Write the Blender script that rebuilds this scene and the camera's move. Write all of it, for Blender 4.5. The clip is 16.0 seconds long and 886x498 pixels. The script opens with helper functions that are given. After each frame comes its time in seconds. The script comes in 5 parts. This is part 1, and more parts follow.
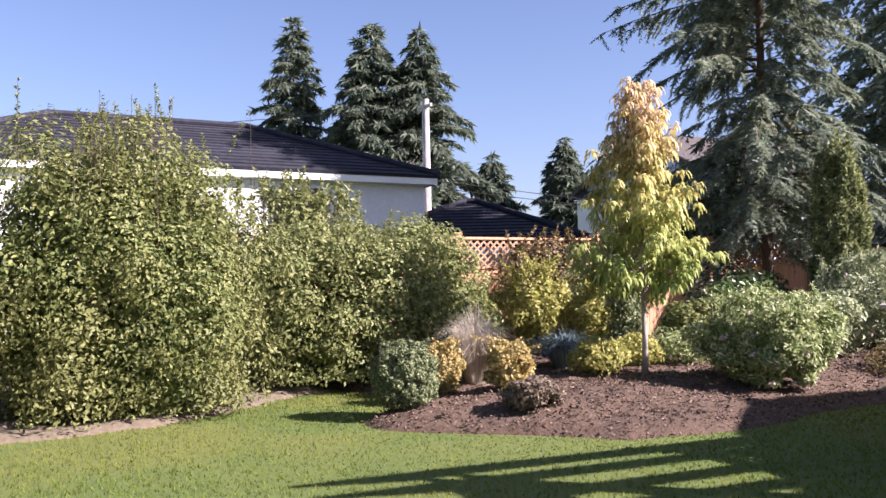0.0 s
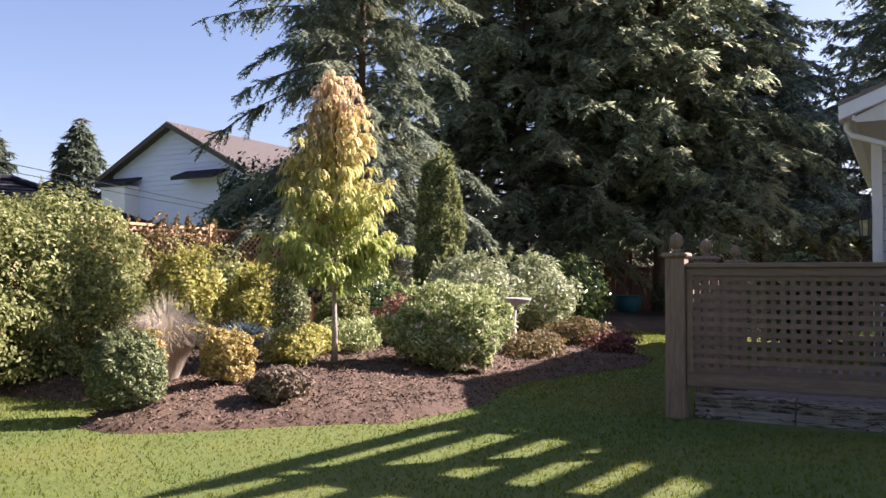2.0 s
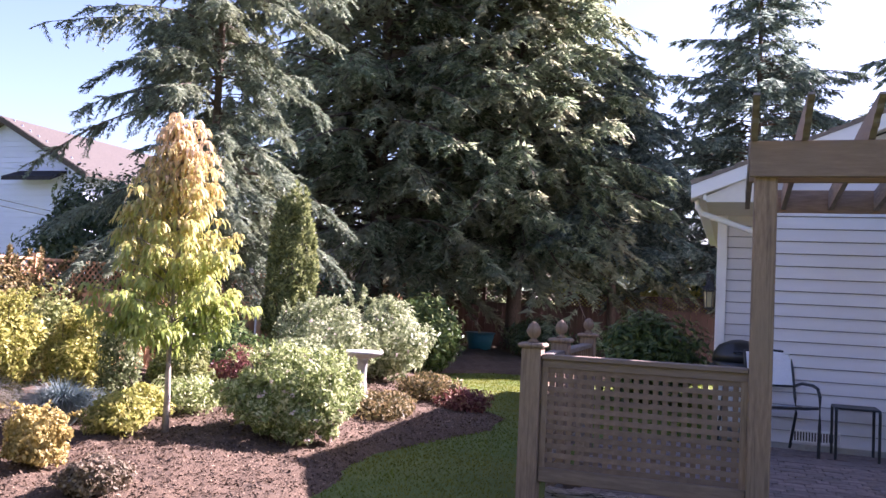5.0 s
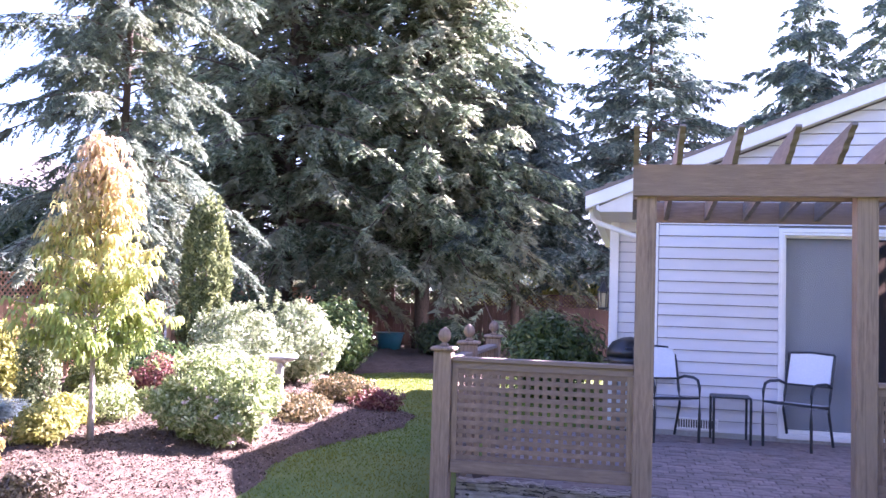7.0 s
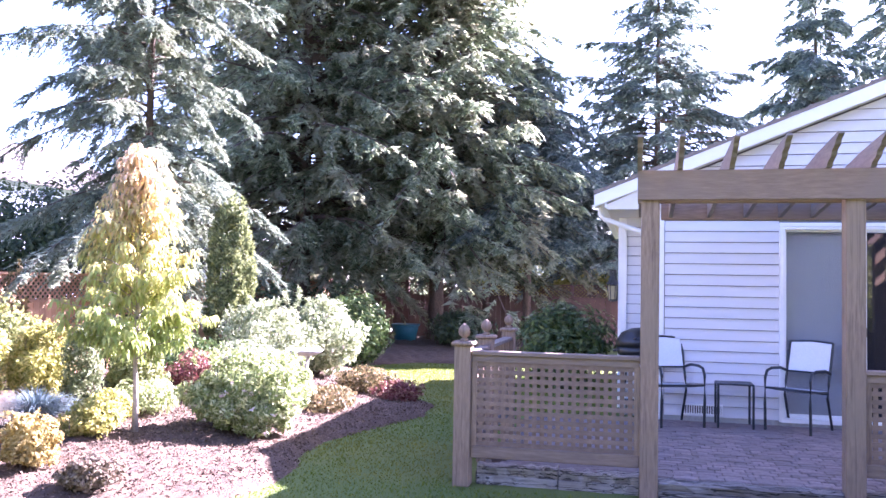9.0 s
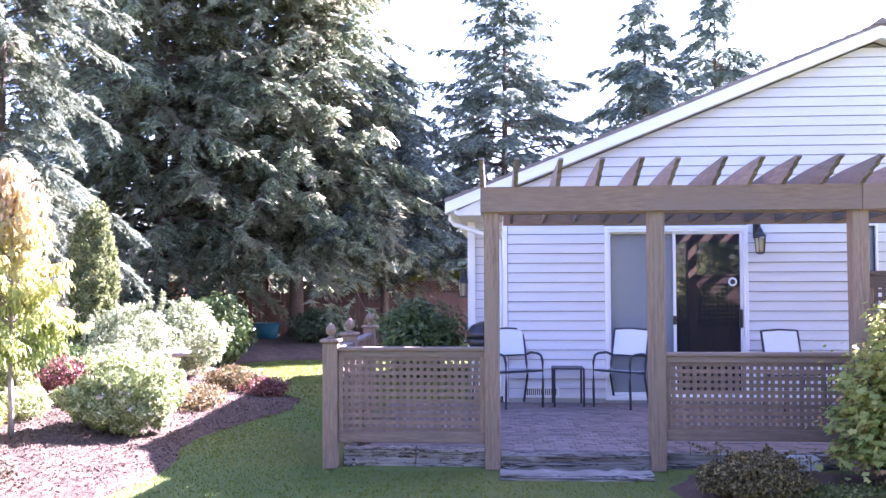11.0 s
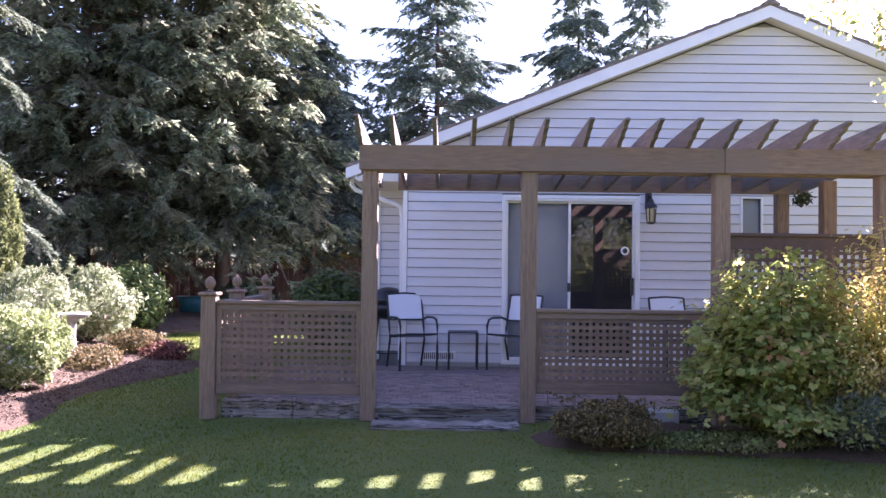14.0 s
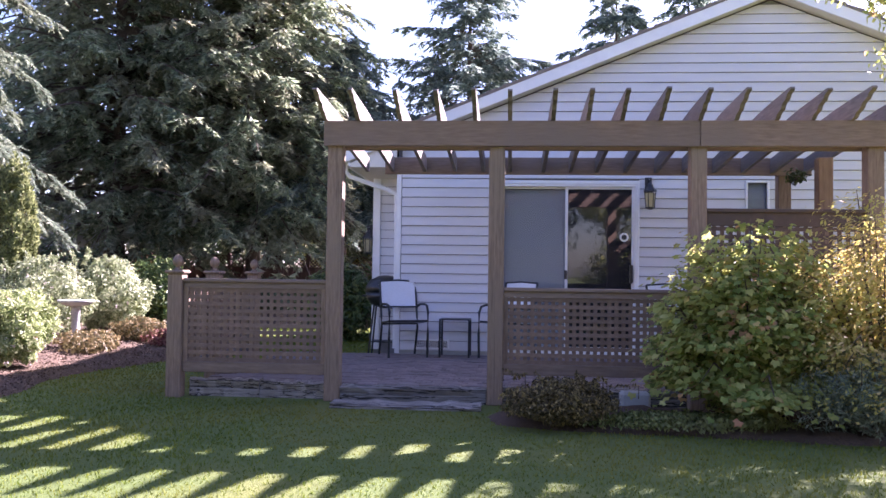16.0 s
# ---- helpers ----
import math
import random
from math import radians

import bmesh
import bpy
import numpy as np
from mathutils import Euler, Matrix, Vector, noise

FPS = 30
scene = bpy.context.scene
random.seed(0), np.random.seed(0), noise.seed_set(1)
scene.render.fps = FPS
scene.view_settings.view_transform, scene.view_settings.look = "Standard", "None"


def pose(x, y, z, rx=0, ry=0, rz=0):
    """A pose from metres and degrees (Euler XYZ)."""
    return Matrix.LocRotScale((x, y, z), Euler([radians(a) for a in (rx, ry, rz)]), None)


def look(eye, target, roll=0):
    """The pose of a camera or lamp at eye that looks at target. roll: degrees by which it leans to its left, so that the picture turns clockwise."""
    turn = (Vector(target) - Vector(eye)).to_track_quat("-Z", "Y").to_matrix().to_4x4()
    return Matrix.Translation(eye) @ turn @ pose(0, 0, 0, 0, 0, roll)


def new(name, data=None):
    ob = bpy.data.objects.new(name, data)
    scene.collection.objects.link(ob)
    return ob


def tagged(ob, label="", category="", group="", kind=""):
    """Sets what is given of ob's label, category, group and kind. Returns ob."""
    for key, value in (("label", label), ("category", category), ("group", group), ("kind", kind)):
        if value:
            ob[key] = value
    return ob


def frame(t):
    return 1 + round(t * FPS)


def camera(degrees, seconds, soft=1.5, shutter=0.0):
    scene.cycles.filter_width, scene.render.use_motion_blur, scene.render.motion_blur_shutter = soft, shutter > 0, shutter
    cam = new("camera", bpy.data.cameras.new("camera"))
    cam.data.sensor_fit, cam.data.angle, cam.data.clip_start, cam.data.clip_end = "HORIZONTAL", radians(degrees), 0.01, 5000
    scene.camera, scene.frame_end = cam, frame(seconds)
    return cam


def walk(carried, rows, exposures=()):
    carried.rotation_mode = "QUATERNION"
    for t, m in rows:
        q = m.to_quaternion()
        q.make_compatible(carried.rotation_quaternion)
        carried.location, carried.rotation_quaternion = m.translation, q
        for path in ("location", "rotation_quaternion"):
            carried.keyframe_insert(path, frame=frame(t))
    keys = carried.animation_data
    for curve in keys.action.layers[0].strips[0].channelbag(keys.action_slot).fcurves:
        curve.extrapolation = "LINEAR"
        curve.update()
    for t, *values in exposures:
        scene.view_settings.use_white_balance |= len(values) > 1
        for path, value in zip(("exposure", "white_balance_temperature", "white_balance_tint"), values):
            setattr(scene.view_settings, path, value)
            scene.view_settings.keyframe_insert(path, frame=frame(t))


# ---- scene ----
cam = camera(55.3, 16.0)
PATH = [
    (0, (1.432, -4.918, 1.066), (-0.34, -3.996, 1.152), -1.1),
    (0.5, (1.193, -5.441, 1.042), (-0.327, -4.143, 1.114), -1.5),
    (0.7, (1.078, -5.494, 1.02), (-0.316, -4.061, 1.085), -2.4),
    (1, (0.909, -5.761, 0.975), (-0.204, -4.1, 1.027), -2.4),
    (1.5, (0.513, -6.097, 0.989), (-0.394, -4.315, 1.041), -1.5),
    (2, (0.029, -6.214, 1.001), (-0.931, -4.461, 1.073), 0.3),
    (2.5, (-0.377, -6.158, 1.059), (-1.391, -4.437, 1.151), 1.1),
    (3, (-0.528, -6.066, 1.141), (-1.543, -4.345, 1.233), 1.6),
    (3.5, (-0.432, -5.938, 1.23), (-1.227, -4.106, 1.329), 1.3),
    (4, (-0.33, -5.851, 1.349), (-1.09, -4.004, 1.451), 1.8),
    (4.5, (-0.216, -5.799, 1.45), (-0.952, -3.942, 1.559), 2.1),
    (5, (-0.116, -5.897, 1.517), (-0.766, -4.009, 1.624), 2.8),
    (5.2, (-0.079, -5.934, 1.522), (-0.617, -4.011, 1.636), 1.9),
    (7.5, (-0.013, -6.594, 1.632), (-0.446, -4.645, 1.738), 1.8),
    (8.2, (0.02, -6.758, 1.67), (-0.42, -4.809, 1.758), 1.4),
    (10.4, (0.0, -7.687, 1.776), (-0.484, -5.748, 1.851), 0.8),
    (10.5, (0.091, -7.76, 1.799), (-0.368, -5.815, 1.869), 0.5),
    (11, (0.113, -7.889, 1.768), (-0.012, -5.894, 1.839), -0.2),
    (11.5, (0.257, -8.023, 1.737), (0.168, -6.026, 1.801), 0.1),
    (12, (0.404, -8.128, 1.683), (0.26, -6.134, 1.742), 0.2),
    (12.5, (0.522, -8.116, 1.647), (0.39, -6.121, 1.699), 0.3),
    (13, (0.691, -8.002, 1.567), (0.631, -6.004, 1.622), 0.2),
    (13.5, (0.741, -7.971, 1.537), (0.773, -5.972, 1.587), 0.5),
    (14, (0.833, -8.017, 1.465), (0.818, -6.018, 1.509), 0.7),
    (14.5, (1.067, -8.001, 1.408), (0.991, -6.003, 1.463), 0.8),
    (15, (1.349, -7.992, 1.346), (1.19, -5.999, 1.402), 1.0),
    (15.5, (1.616, -7.896, 1.248), (1.438, -5.905, 1.312), 0.9),
    (16, (1.731, -7.808, 1.186), (1.57, -5.815, 1.249), 0.8),
]
EXPOSURES = [(0, 1.78, 5960, 33), (0.5, 1.6, 5900, 32), (1.0, 1.45, 6050, 31), (1.6, 1.65, 6250, 31), (2.5, 2.15, 6380, 33), (3.5, 2.12, 6200, 36), (5.0, 2.62, 6000, 42), (7.5, 3.85, 5450, 52), (8.2, 3.92, 5420, 52), (10.5, 3.95, 5450, 51), (11.5, 3.85, 5450, 51), (12.5, 3.45, 5600, 49), (14.5, 2.95, 5780, 47), (16.0, 2.88, 5780, 47)]
walk(cam, [(t, look(eye, target, roll)) for t, eye, target, roll in PATH], EXPOSURES)

# ---- world and sun ----
world = bpy.data.worlds.new("world")
scene.world = world
world.use_nodes = True
wn = world.node_tree.nodes
wl = world.node_tree.links
sky = wn.new("ShaderNodeTexSky")
sky.sky_type = "NISHITA"
sky.sun_disc = False
SUN = Vector((1.07, 1.08, 1.0)).normalized()
sky.sun_elevation = math.asin(SUN.z)
sky.sun_rotation = math.atan2(SUN.x, SUN.y)
sky.air_density = 1.0
sky.dust_density = 1.2
sky.ozone_density = 1.5
wn["Background"].inputs["Strength"].default_value = 0.052
wl.new(sky.outputs["Color"], wn["Background"].inputs["Color"])
sun = new("sun", bpy.data.lights.new("sun", "SUN"))
sun.data.energy = 5.0
sun.data.angle = radians(0.55)
sun.data.color = (1.0, 0.93, 0.82)
sun.matrix_world = look(SUN * 30, (0, 0, 0))

# ---- building helpers ----
rng = np.random.default_rng(7)


def world_offset(ob):
    v = Vector((0, 0, 0))
    while ob is not None:
        v += ob.location
        ob = ob.parent
    return v


def thing(name, at, label, category, group="", kind=""):
    ob = new(name)
    ob.location = at
    return tagged(ob, label, category, group, kind)


def finish(ob, material, parent, label=""):
    if material is not None:
        ob.data.materials.append(material)
    if parent is not None:
        ob.parent = parent
    return tagged(ob, label)


def part(name, bm, material, parent, label="", smooth=False):
    """One mesh under a thing or a part; bm is in the thing's building coordinates."""
    me = bpy.data.meshes.new(name)
    bmesh.ops.recalc_face_normals(bm, faces=bm.faces)
    bm.to_mesh(me)
    bm.free()
    if parent is not None:
        me.transform(Matrix.Translation(-world_offset(parent)))
    for p in me.polygons:
        p.use_smooth = smooth
    return finish(new(name, me), material, parent, label)


def piece(name, me, material, parent, at):
    """A piece that shares its mesh with others like it."""
    if not me.materials:
        me.materials.append(material)
    ob = new(name, me)
    ob.parent = parent
    ob.location = Vector(at) - world_offset(parent)
    return ob


def box(x0, x1, y0, y1, z0, z1, bevel=0.0, bm=None):
    own = bmesh.new()
    bmesh.ops.create_cube(own, size=1.0)
    for v in own.verts:
        v.co = Vector(((x0 + x1) / 2 + v.co.x * (x1 - x0), (y0 + y1) / 2 + v.co.y * (y1 - y0), (z0 + z1) / 2 + v.co.z * (z1 - z0)))
    if bevel:
        bmesh.ops.bevel(own, geom=own.edges[:], offset=bevel, segments=1, affect="EDGES")
    return join(bm, own)


def join(bm, own):
    if bm is None:
        return own
    tmp = bpy.data.meshes.new("tmp")
    own.to_mesh(tmp)
    own.free()
    bm.from_mesh(tmp)
    bpy.data.meshes.remove(tmp)
    return bm


def turned(profile, at, seg=16, bm=None):
    """A solid of revolution from (radius, height) pairs."""
    own = bmesh.new()
    rings = []
    for r, z in profile:
        rings.append([own.verts.new((at[0] + r * math.cos(2 * math.pi * k / seg), at[1] + r * math.sin(2 * math.pi * k / seg), at[2] + z)) for k in range(seg)])
    for a, b in zip(rings, rings[1:]):
        for k in range(seg):
            own.faces.new((a[k], a[(k + 1) % seg], b[(k + 1) % seg], b[k]))
    own.faces.new(rings[0][::-1])
    own.faces.new(rings[-1])
    return join(bm, own)


def tube(points, radius, seg=8, bm=None, taper=1.0):
    """A round bar along points."""
    own = bmesh.new()
    pts = [Vector(p) for p in points]
    rings = []
    for i, p in enumerate(pts):
        d = (pts[min(i + 1, len(pts) - 1)] - pts[max(i - 1, 0)]).normalized()
        s = d.cross(Vector((0, 0, 1)))
        s = s.normalized() if s.length > 1e-3 else Vector((1, 0, 0))
        u = s.cross(d)
        r = radius * (1 + (taper - 1) * i / max(1, len(pts) - 1))
        rings.append([own.verts.new(p + (s * math.cos(2 * math.pi * k / seg) + u * math.sin(2 * math.pi * k / seg)) * r) for k in range(seg)])
    for a, b in zip(rings, rings[1:]):
        for k in range(seg):
            own.faces.new((a[k], a[(k + 1) % seg], b[(k + 1) % seg], b[k]))
    own.faces.new(rings[0][::-1])
    own.faces.new(rings[-1])
    return join(bm, own)


def prism(outline, axis, a, b, bm=None):
    """An outline in two coordinates drawn out along an axis from a to b."""
    own = bmesh.new()

    def at(p, v):
        return {"x": (v, p[0], p[1]), "y": (p[0], v, p[1]), "z": (p[0], p[1], v)}[axis]

    lo = [own.verts.new(at(p, a)) for p in outline]
    hi = [own.verts.new(at(p, b)) for p in outline]
    own.faces.new(lo)
    own.faces.new(hi[::-1])
    n = len(outline)
    for k in range(n):
        own.faces.new((lo[k], hi[k], hi[(k + 1) % n], lo[(k + 1) % n]))
    return join(bm, own)


def soup(name, verts, tris, material, parent, label="", kind=""):
    """A mesh from arrays in world coordinates."""
    me = bpy.data.meshes.new(name)
    off = np.array(world_offset(parent)) if parent is not None else np.zeros(3)
    verts = np.asarray(verts, np.float32) - off.astype(np.float32)
    tris = np.asarray(tris, np.int32)
    me.vertices.add(len(verts))
    me.vertices.foreach_set("co", verts.ravel())
    me.loops.add(tris.size)
    me.loops.foreach_set("vertex_index", tris.ravel())
    me.polygons.add(len(tris))
    me.polygons.foreach_set("loop_start", np.arange(len(tris), dtype=np.int32) * 3)
    me.update(calc_edges=True)
    ob = finish(new(name, me), material, parent, label)
    return tagged(ob, kind=kind)


def unit(v):
    return v / np.maximum(np.linalg.norm(v, axis=-1, keepdims=True), 1e-9)


def leaf_arrays(pos, along, length, width, fold=0.25, up=None):
    """Folded leaves: four corners and two triangles each."""
    n = len(pos)
    along = unit(along)
    if up is None:
        up = rng.normal(size=(n, 3)) * 0.6 + (0, 0, 1)
    side = unit(np.cross(along, up))
    top = np.cross(side, along)
    L = np.broadcast_to(length, n)[:, None]
    W = np.broadcast_to(width, n)[:, None]
    mid = pos + along * L * 0.45 + top * W * fold
    v = np.stack([pos, mid - side * W / 2, pos + along * L, mid + side * W / 2], 1).reshape(-1, 3)
    k = np.arange(n)[:, None] * 4
    t = np.concatenate([k + (0, 1, 2), k + (0, 2, 3)], 1).reshape(-1, 3)
    return v, t


# ---- materials ----
def nodes_of(name):
    m = bpy.data.materials.new(name)
    m.use_nodes = True
    nt = m.node_tree
    return m, nt, nt.nodes["Principled BSDF"]


def noise_node(nt, scale, detail=4.0, stretch=(1, 1, 1), rough=0.6):
    tc = nt.nodes.new("ShaderNodeTexCoord")
    mp = nt.nodes.new("ShaderNodeMapping")
    mp.inputs["Scale"].default_value = stretch
    tx = nt.nodes.new("ShaderNodeTexNoise")
    tx.inputs["Scale"].default_value = scale
    tx.inputs["Detail"].default_value = detail
    tx.inputs["Roughness"].default_value = rough
    nt.links.new(tc.outputs["Object"], mp.inputs["Vector"])
    nt.links.new(mp.outputs["Vector"], tx.inputs["Vector"])
    return tx


def ramp_node(nt, source, stops):
    r = nt.nodes.new("ShaderNodeValToRGB")
    el = r.color_ramp.elements
    while len(el) < len(stops):
        el.new(0.5)
    for e, (p, c) in zip(el, stops):
        e.position, e.color = p, (*c, 1)
    nt.links.new(source, r.inputs["Fac"])
    return r


def mix_node(nt, fac, a, b, blend="MIX"):
    m = nt.nodes.new("ShaderNodeMix")
    m.data_type, m.blend_type = "RGBA", blend
    for sock, val in ((m.inputs[0], fac), (m.inputs[6], a), (m.inputs[7], b)):
        if isinstance(val, (int, float)):
            sock.default_value = val
        elif isinstance(val, tuple):
            sock.default_value = (*val, 1)
        else:
            nt.links.new(val, sock)
    return m.outputs[2]


def surface(name, dark, light, scale=8, stretch=(1, 1, 1), rough=0.7, bump=0.3, coarse=0.7, tone=None, vary=0.0, metal=0.0, fine=6.0):
    """A two-scale surface: grain from dark to light, wide stains, relief, and a tone of its own for each piece."""
    m, nt, b = nodes_of(name)
    g = noise_node(nt, scale, 6, stretch, 0.65)
    r = ramp_node(nt, g.outputs["Fac"], [(0.3, dark), (0.72, light)])
    col = r.outputs["Color"]
    if tone:
        w = noise_node(nt, coarse, 3)
        f = ramp_node(nt, w.outputs["Fac"], [(0.42, (0, 0, 0)), (0.68, (1, 1, 1))])
        col = mix_node(nt, f.outputs["Color"], col, tone)
    if vary:
        oi = nt.nodes.new("ShaderNodeObjectInfo")
        v = ramp_node(nt, oi.outputs["Random"], [(0.0, (1 - vary,) * 3), (1.0, (1 + vary,) * 3)])
        col = mix_node(nt, 1.0, col, v.outputs["Color"], "MULTIPLY")
    nt.links.new(col, b.inputs["Base Color"])
    b.inputs["Roughness"].default_value = rough
    b.inputs["Metallic"].default_value = metal
    if bump:
        h = noise_node(nt, scale * fine / 2, 5, stretch)
        bp = nt.nodes.new("ShaderNodeBump")
        bp.inputs["Strength"].default_value = bump
        bp.inputs["Distance"].default_value = 0.01
        nt.links.new(h.outputs["Fac"], bp.inputs["Height"])
        nt.links.new(bp.outputs["Normal"], b.inputs["Normal"])
    return m


def foliage(name, stops, glow=0.35, rough=0.5, patch=1.2, patch_tone=None, height=None):
    """Leaves: a tone of its own for each leaf, patches across the plant, light through the blade. height: (z0, z1, stops) for autumn colour up the crown."""
    m, nt, b = nodes_of(name)
    geo = nt.nodes.new("ShaderNodeNewGeometry")
    col = ramp_node(nt, geo.outputs["Random Per Island"], stops).outputs["Color"]
    if height:
        tc = nt.nodes.new("ShaderNodeTexCoord")
        sp = nt.nodes.new("ShaderNodeSeparateXYZ")
        nt.links.new(tc.outputs["Object"], sp.inputs[0])
        mr = nt.nodes.new("ShaderNodeMapRange")
        mr.inputs[1].default_value, mr.inputs[2].default_value = height[0], height[1]
        nt.links.new(sp.outputs["Z"], mr.inputs[0])
        jit = nt.nodes.new("ShaderNodeMath")
        jit.operation = "MULTIPLY_ADD"
        jit.inputs[1].default_value = 0.5
        nt.links.new(geo.outputs["Random Per Island"], jit.inputs[0])
        nt.links.new(mr.outputs[0], jit.inputs[2])
        sub = nt.nodes.new("ShaderNodeMath")
        sub.operation = "SUBTRACT"
        sub.inputs[1].default_value = 0.25
        nt.links.new(jit.outputs[0], sub.inputs[0])
        col = ramp_node(nt, sub.outputs[0], height[2]).outputs["Color"]
    if patch_tone:
        w = noise_node(nt, patch, 3)
        f = ramp_node(nt, w.outputs["Fac"], [(0.45, (0, 0, 0)), (0.65, (1, 1, 1))])
        col = mix_node(nt, f.outputs["Color"], col, patch_tone)
    nt.links.new(col, b.inputs["Base Color"])
    b.inputs["Roughness"].default_value = rough
    b.inputs["Specular IOR Level"].default_value = 0.22
    tr = nt.nodes.new("ShaderNodeBsdfTranslucent")
    nt.links.new(col, tr.inputs["Color"])
    mx = nt.nodes.new("ShaderNodeMixShader")
    mx.inputs[0].default_value = glow
    nt.links.new(b.outputs[0], mx.inputs[1])
    nt.links.new(tr.outputs[0], mx.inputs[2])
    nt.links.new(mx.outputs[0], nt.nodes["Material Output"].inputs["Surface"])
    return m


M_LAWN = surface("lawn_soil", (0.06, 0.098, 0.014), (0.105, 0.145, 0.022), 60, rough=0.95, bump=0.8, coarse=0.6, tone=(0.125, 0.14, 0.024))
M_BLADE = foliage("grass_blade", [(0.0, (0.09, 0.14, 0.018)), (0.6, (0.145, 0.19, 0.026)), (1.0, (0.2, 0.22, 0.036))], 0.42, 0.8, 0.5, (0.215, 0.21, 0.036))
M_MULCH = surface("mulch", (0.045, 0.027, 0.016), (0.17, 0.108, 0.068), 45, rough=0.95, bump=1.0, coarse=1.5, tone=(0.08, 0.05, 0.031))
M_CHIP = foliage("bark_chip", [(0.0, (0.04, 0.025, 0.016)), (0.5, (0.12, 0.08, 0.052)), (1.0, (0.26, 0.19, 0.135))], 0.0, 0.9)
M_EARTH = surface("dry_earth", (0.09, 0.07, 0.042), (0.2, 0.16, 0.105), 25, rough=0.95, bump=0.6)
M_TIMBER = surface("pergola_timber", (0.16, 0.1, 0.066), (0.31, 0.215, 0.145), 9, (5, 5, 0.7), 0.75, 0.35, 0.9, (0.22, 0.16, 0.11), 0.12)
M_BEAM = surface("beam_timber", (0.15, 0.098, 0.066), (0.27, 0.19, 0.14), 9, (0.6, 5, 5), 0.75, 0.35, 0.9, (0.19, 0.14, 0.11), 0.1)
M_RAFTER = surface("rafter_timber", (0.11, 0.09, 0.076), (0.235, 0.195, 0.165), 9, (5, 0.6, 5), 0.75, 0.35, 0.9, (0.16, 0.138, 0.12), 0.18)
M_LATTICE = surface("lattice_timber", (0.13, 0.08, 0.054), (0.26, 0.175, 0.125), 12, (1, 1, 1), 0.8, 0.3, 1.2, (0.17, 0.12, 0.092), 0.2)
# Lattice timber colours at about half value, for the tall panel.
M_DARKTIMBER = surface("dark_timber", (0.07, 0.042, 0.03), (0.15, 0.095, 0.068), 12, (1, 1, 1), 0.8, 0.3, 1.2, (0.1, 0.066, 0.05), 0.2)
M_SLEEPER = surface("weathered_sleeper", (0.1, 0.085, 0.072), (0.5, 0.455, 0.41), 7, (0.5, 6, 9), 0.9, 1.0, 1.6, (0.21, 0.18, 0.155), 0.22)
M_SIDING = surface("vinyl_siding", (0.585, 0.58, 0.6), (0.65, 0.645, 0.66), 3, (0.4, 1, 4), 0.45, 0.06, 0.5, (0.57, 0.565, 0.58), 0.02)
M_WHITE = surface("white_trim", (0.74, 0.74, 0.74), (0.83, 0.83, 0.82), 6, rough=0.45, bump=0.05, coarse=0.8, tone=(0.76, 0.755, 0.74))
M_SOFFIT = surface("soffit", (0.62, 0.58, 0.5), (0.7, 0.66, 0.58), 5, rough=0.6, bump=0.05)
M_SHINGLE = surface("roof_shingle", (0.13, 0.105, 0.09), (0.3, 0.25, 0.21), 18, rough=0.9, bump=0.7, coarse=0.8, tone=(0.19, 0.16, 0.13))
M_GREYROOF = surface("grey_shingle", (0.04, 0.034, 0.03), (0.1, 0.082, 0.07), 14, rough=0.9, bump=0.4, coarse=0.8, tone=(0.065, 0.054, 0.046))
M_TILE = surface("dark_roof_tile", (0.016, 0.016, 0.022), (0.04, 0.04, 0.05), 6, rough=0.85, bump=0.3, vary=0.2)
M_PAVER = surface("brick_paver", (0.14, 0.105, 0.095), (0.3, 0.235, 0.215), 14, rough=0.85, bump=0.5, coarse=1.3, tone=(0.18, 0.15, 0.145), vary=0.25)
M_JOINT = surface("paver_sand", (0.07, 0.06, 0.05), (0.13, 0.11, 0.09), 40, rough=0.95, bump=0.4)
M_METAL = surface("dark_metal", (0.018, 0.022, 0.026), (0.04, 0.046, 0.052), 20, rough=0.4, bump=0.05, metal=0.4)
M_SLING = surface("sling_fabric", (0.62, 0.65, 0.7), (0.72, 0.74, 0.78), 60, rough=0.8, bump=0.15)
M_SEAT = surface("sling_seat", (0.3, 0.33, 0.37), (0.4, 0.43, 0.47), 60, rough=0.8, bump=0.15)
M_BLACK = surface("black_enamel", (0.012, 0.012, 0.013), (0.03, 0.03, 0.03), 12, rough=0.35, bump=0.04)
M_BLIND = surface("pale_blind", (0.36, 0.39, 0.43), (0.44, 0.47, 0.51), 4, (12, 1, 0.2), 0.8, 0.1)
M_ROOM = surface("room_paint", (0.2, 0.18, 0.16), (0.26, 0.24, 0.2), 3, rough=0.9, bump=0)
M_STONE = surface("cast_stone", (0.3, 0.29, 0.28), (0.5, 0.49, 0.46), 22, rough=0.9, bump=0.4, coarse=3, tone=(0.36, 0.37, 0.33))
M_CEDAR = surface("cedar_fence", (0.36, 0.18, 0.09), (0.58, 0.33, 0.18), 8, (5, 5, 0.6), 0.8, 0.35, 0.8, (0.44, 0.26, 0.15), 0.15)
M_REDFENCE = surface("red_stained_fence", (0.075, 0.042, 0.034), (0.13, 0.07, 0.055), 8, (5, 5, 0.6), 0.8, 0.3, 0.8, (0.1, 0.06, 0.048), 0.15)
M_BARK = surface("bark", (0.05, 0.035, 0.025), (0.16, 0.115, 0.085), 14, (3, 3, 0.8), 0.95, 1.0)
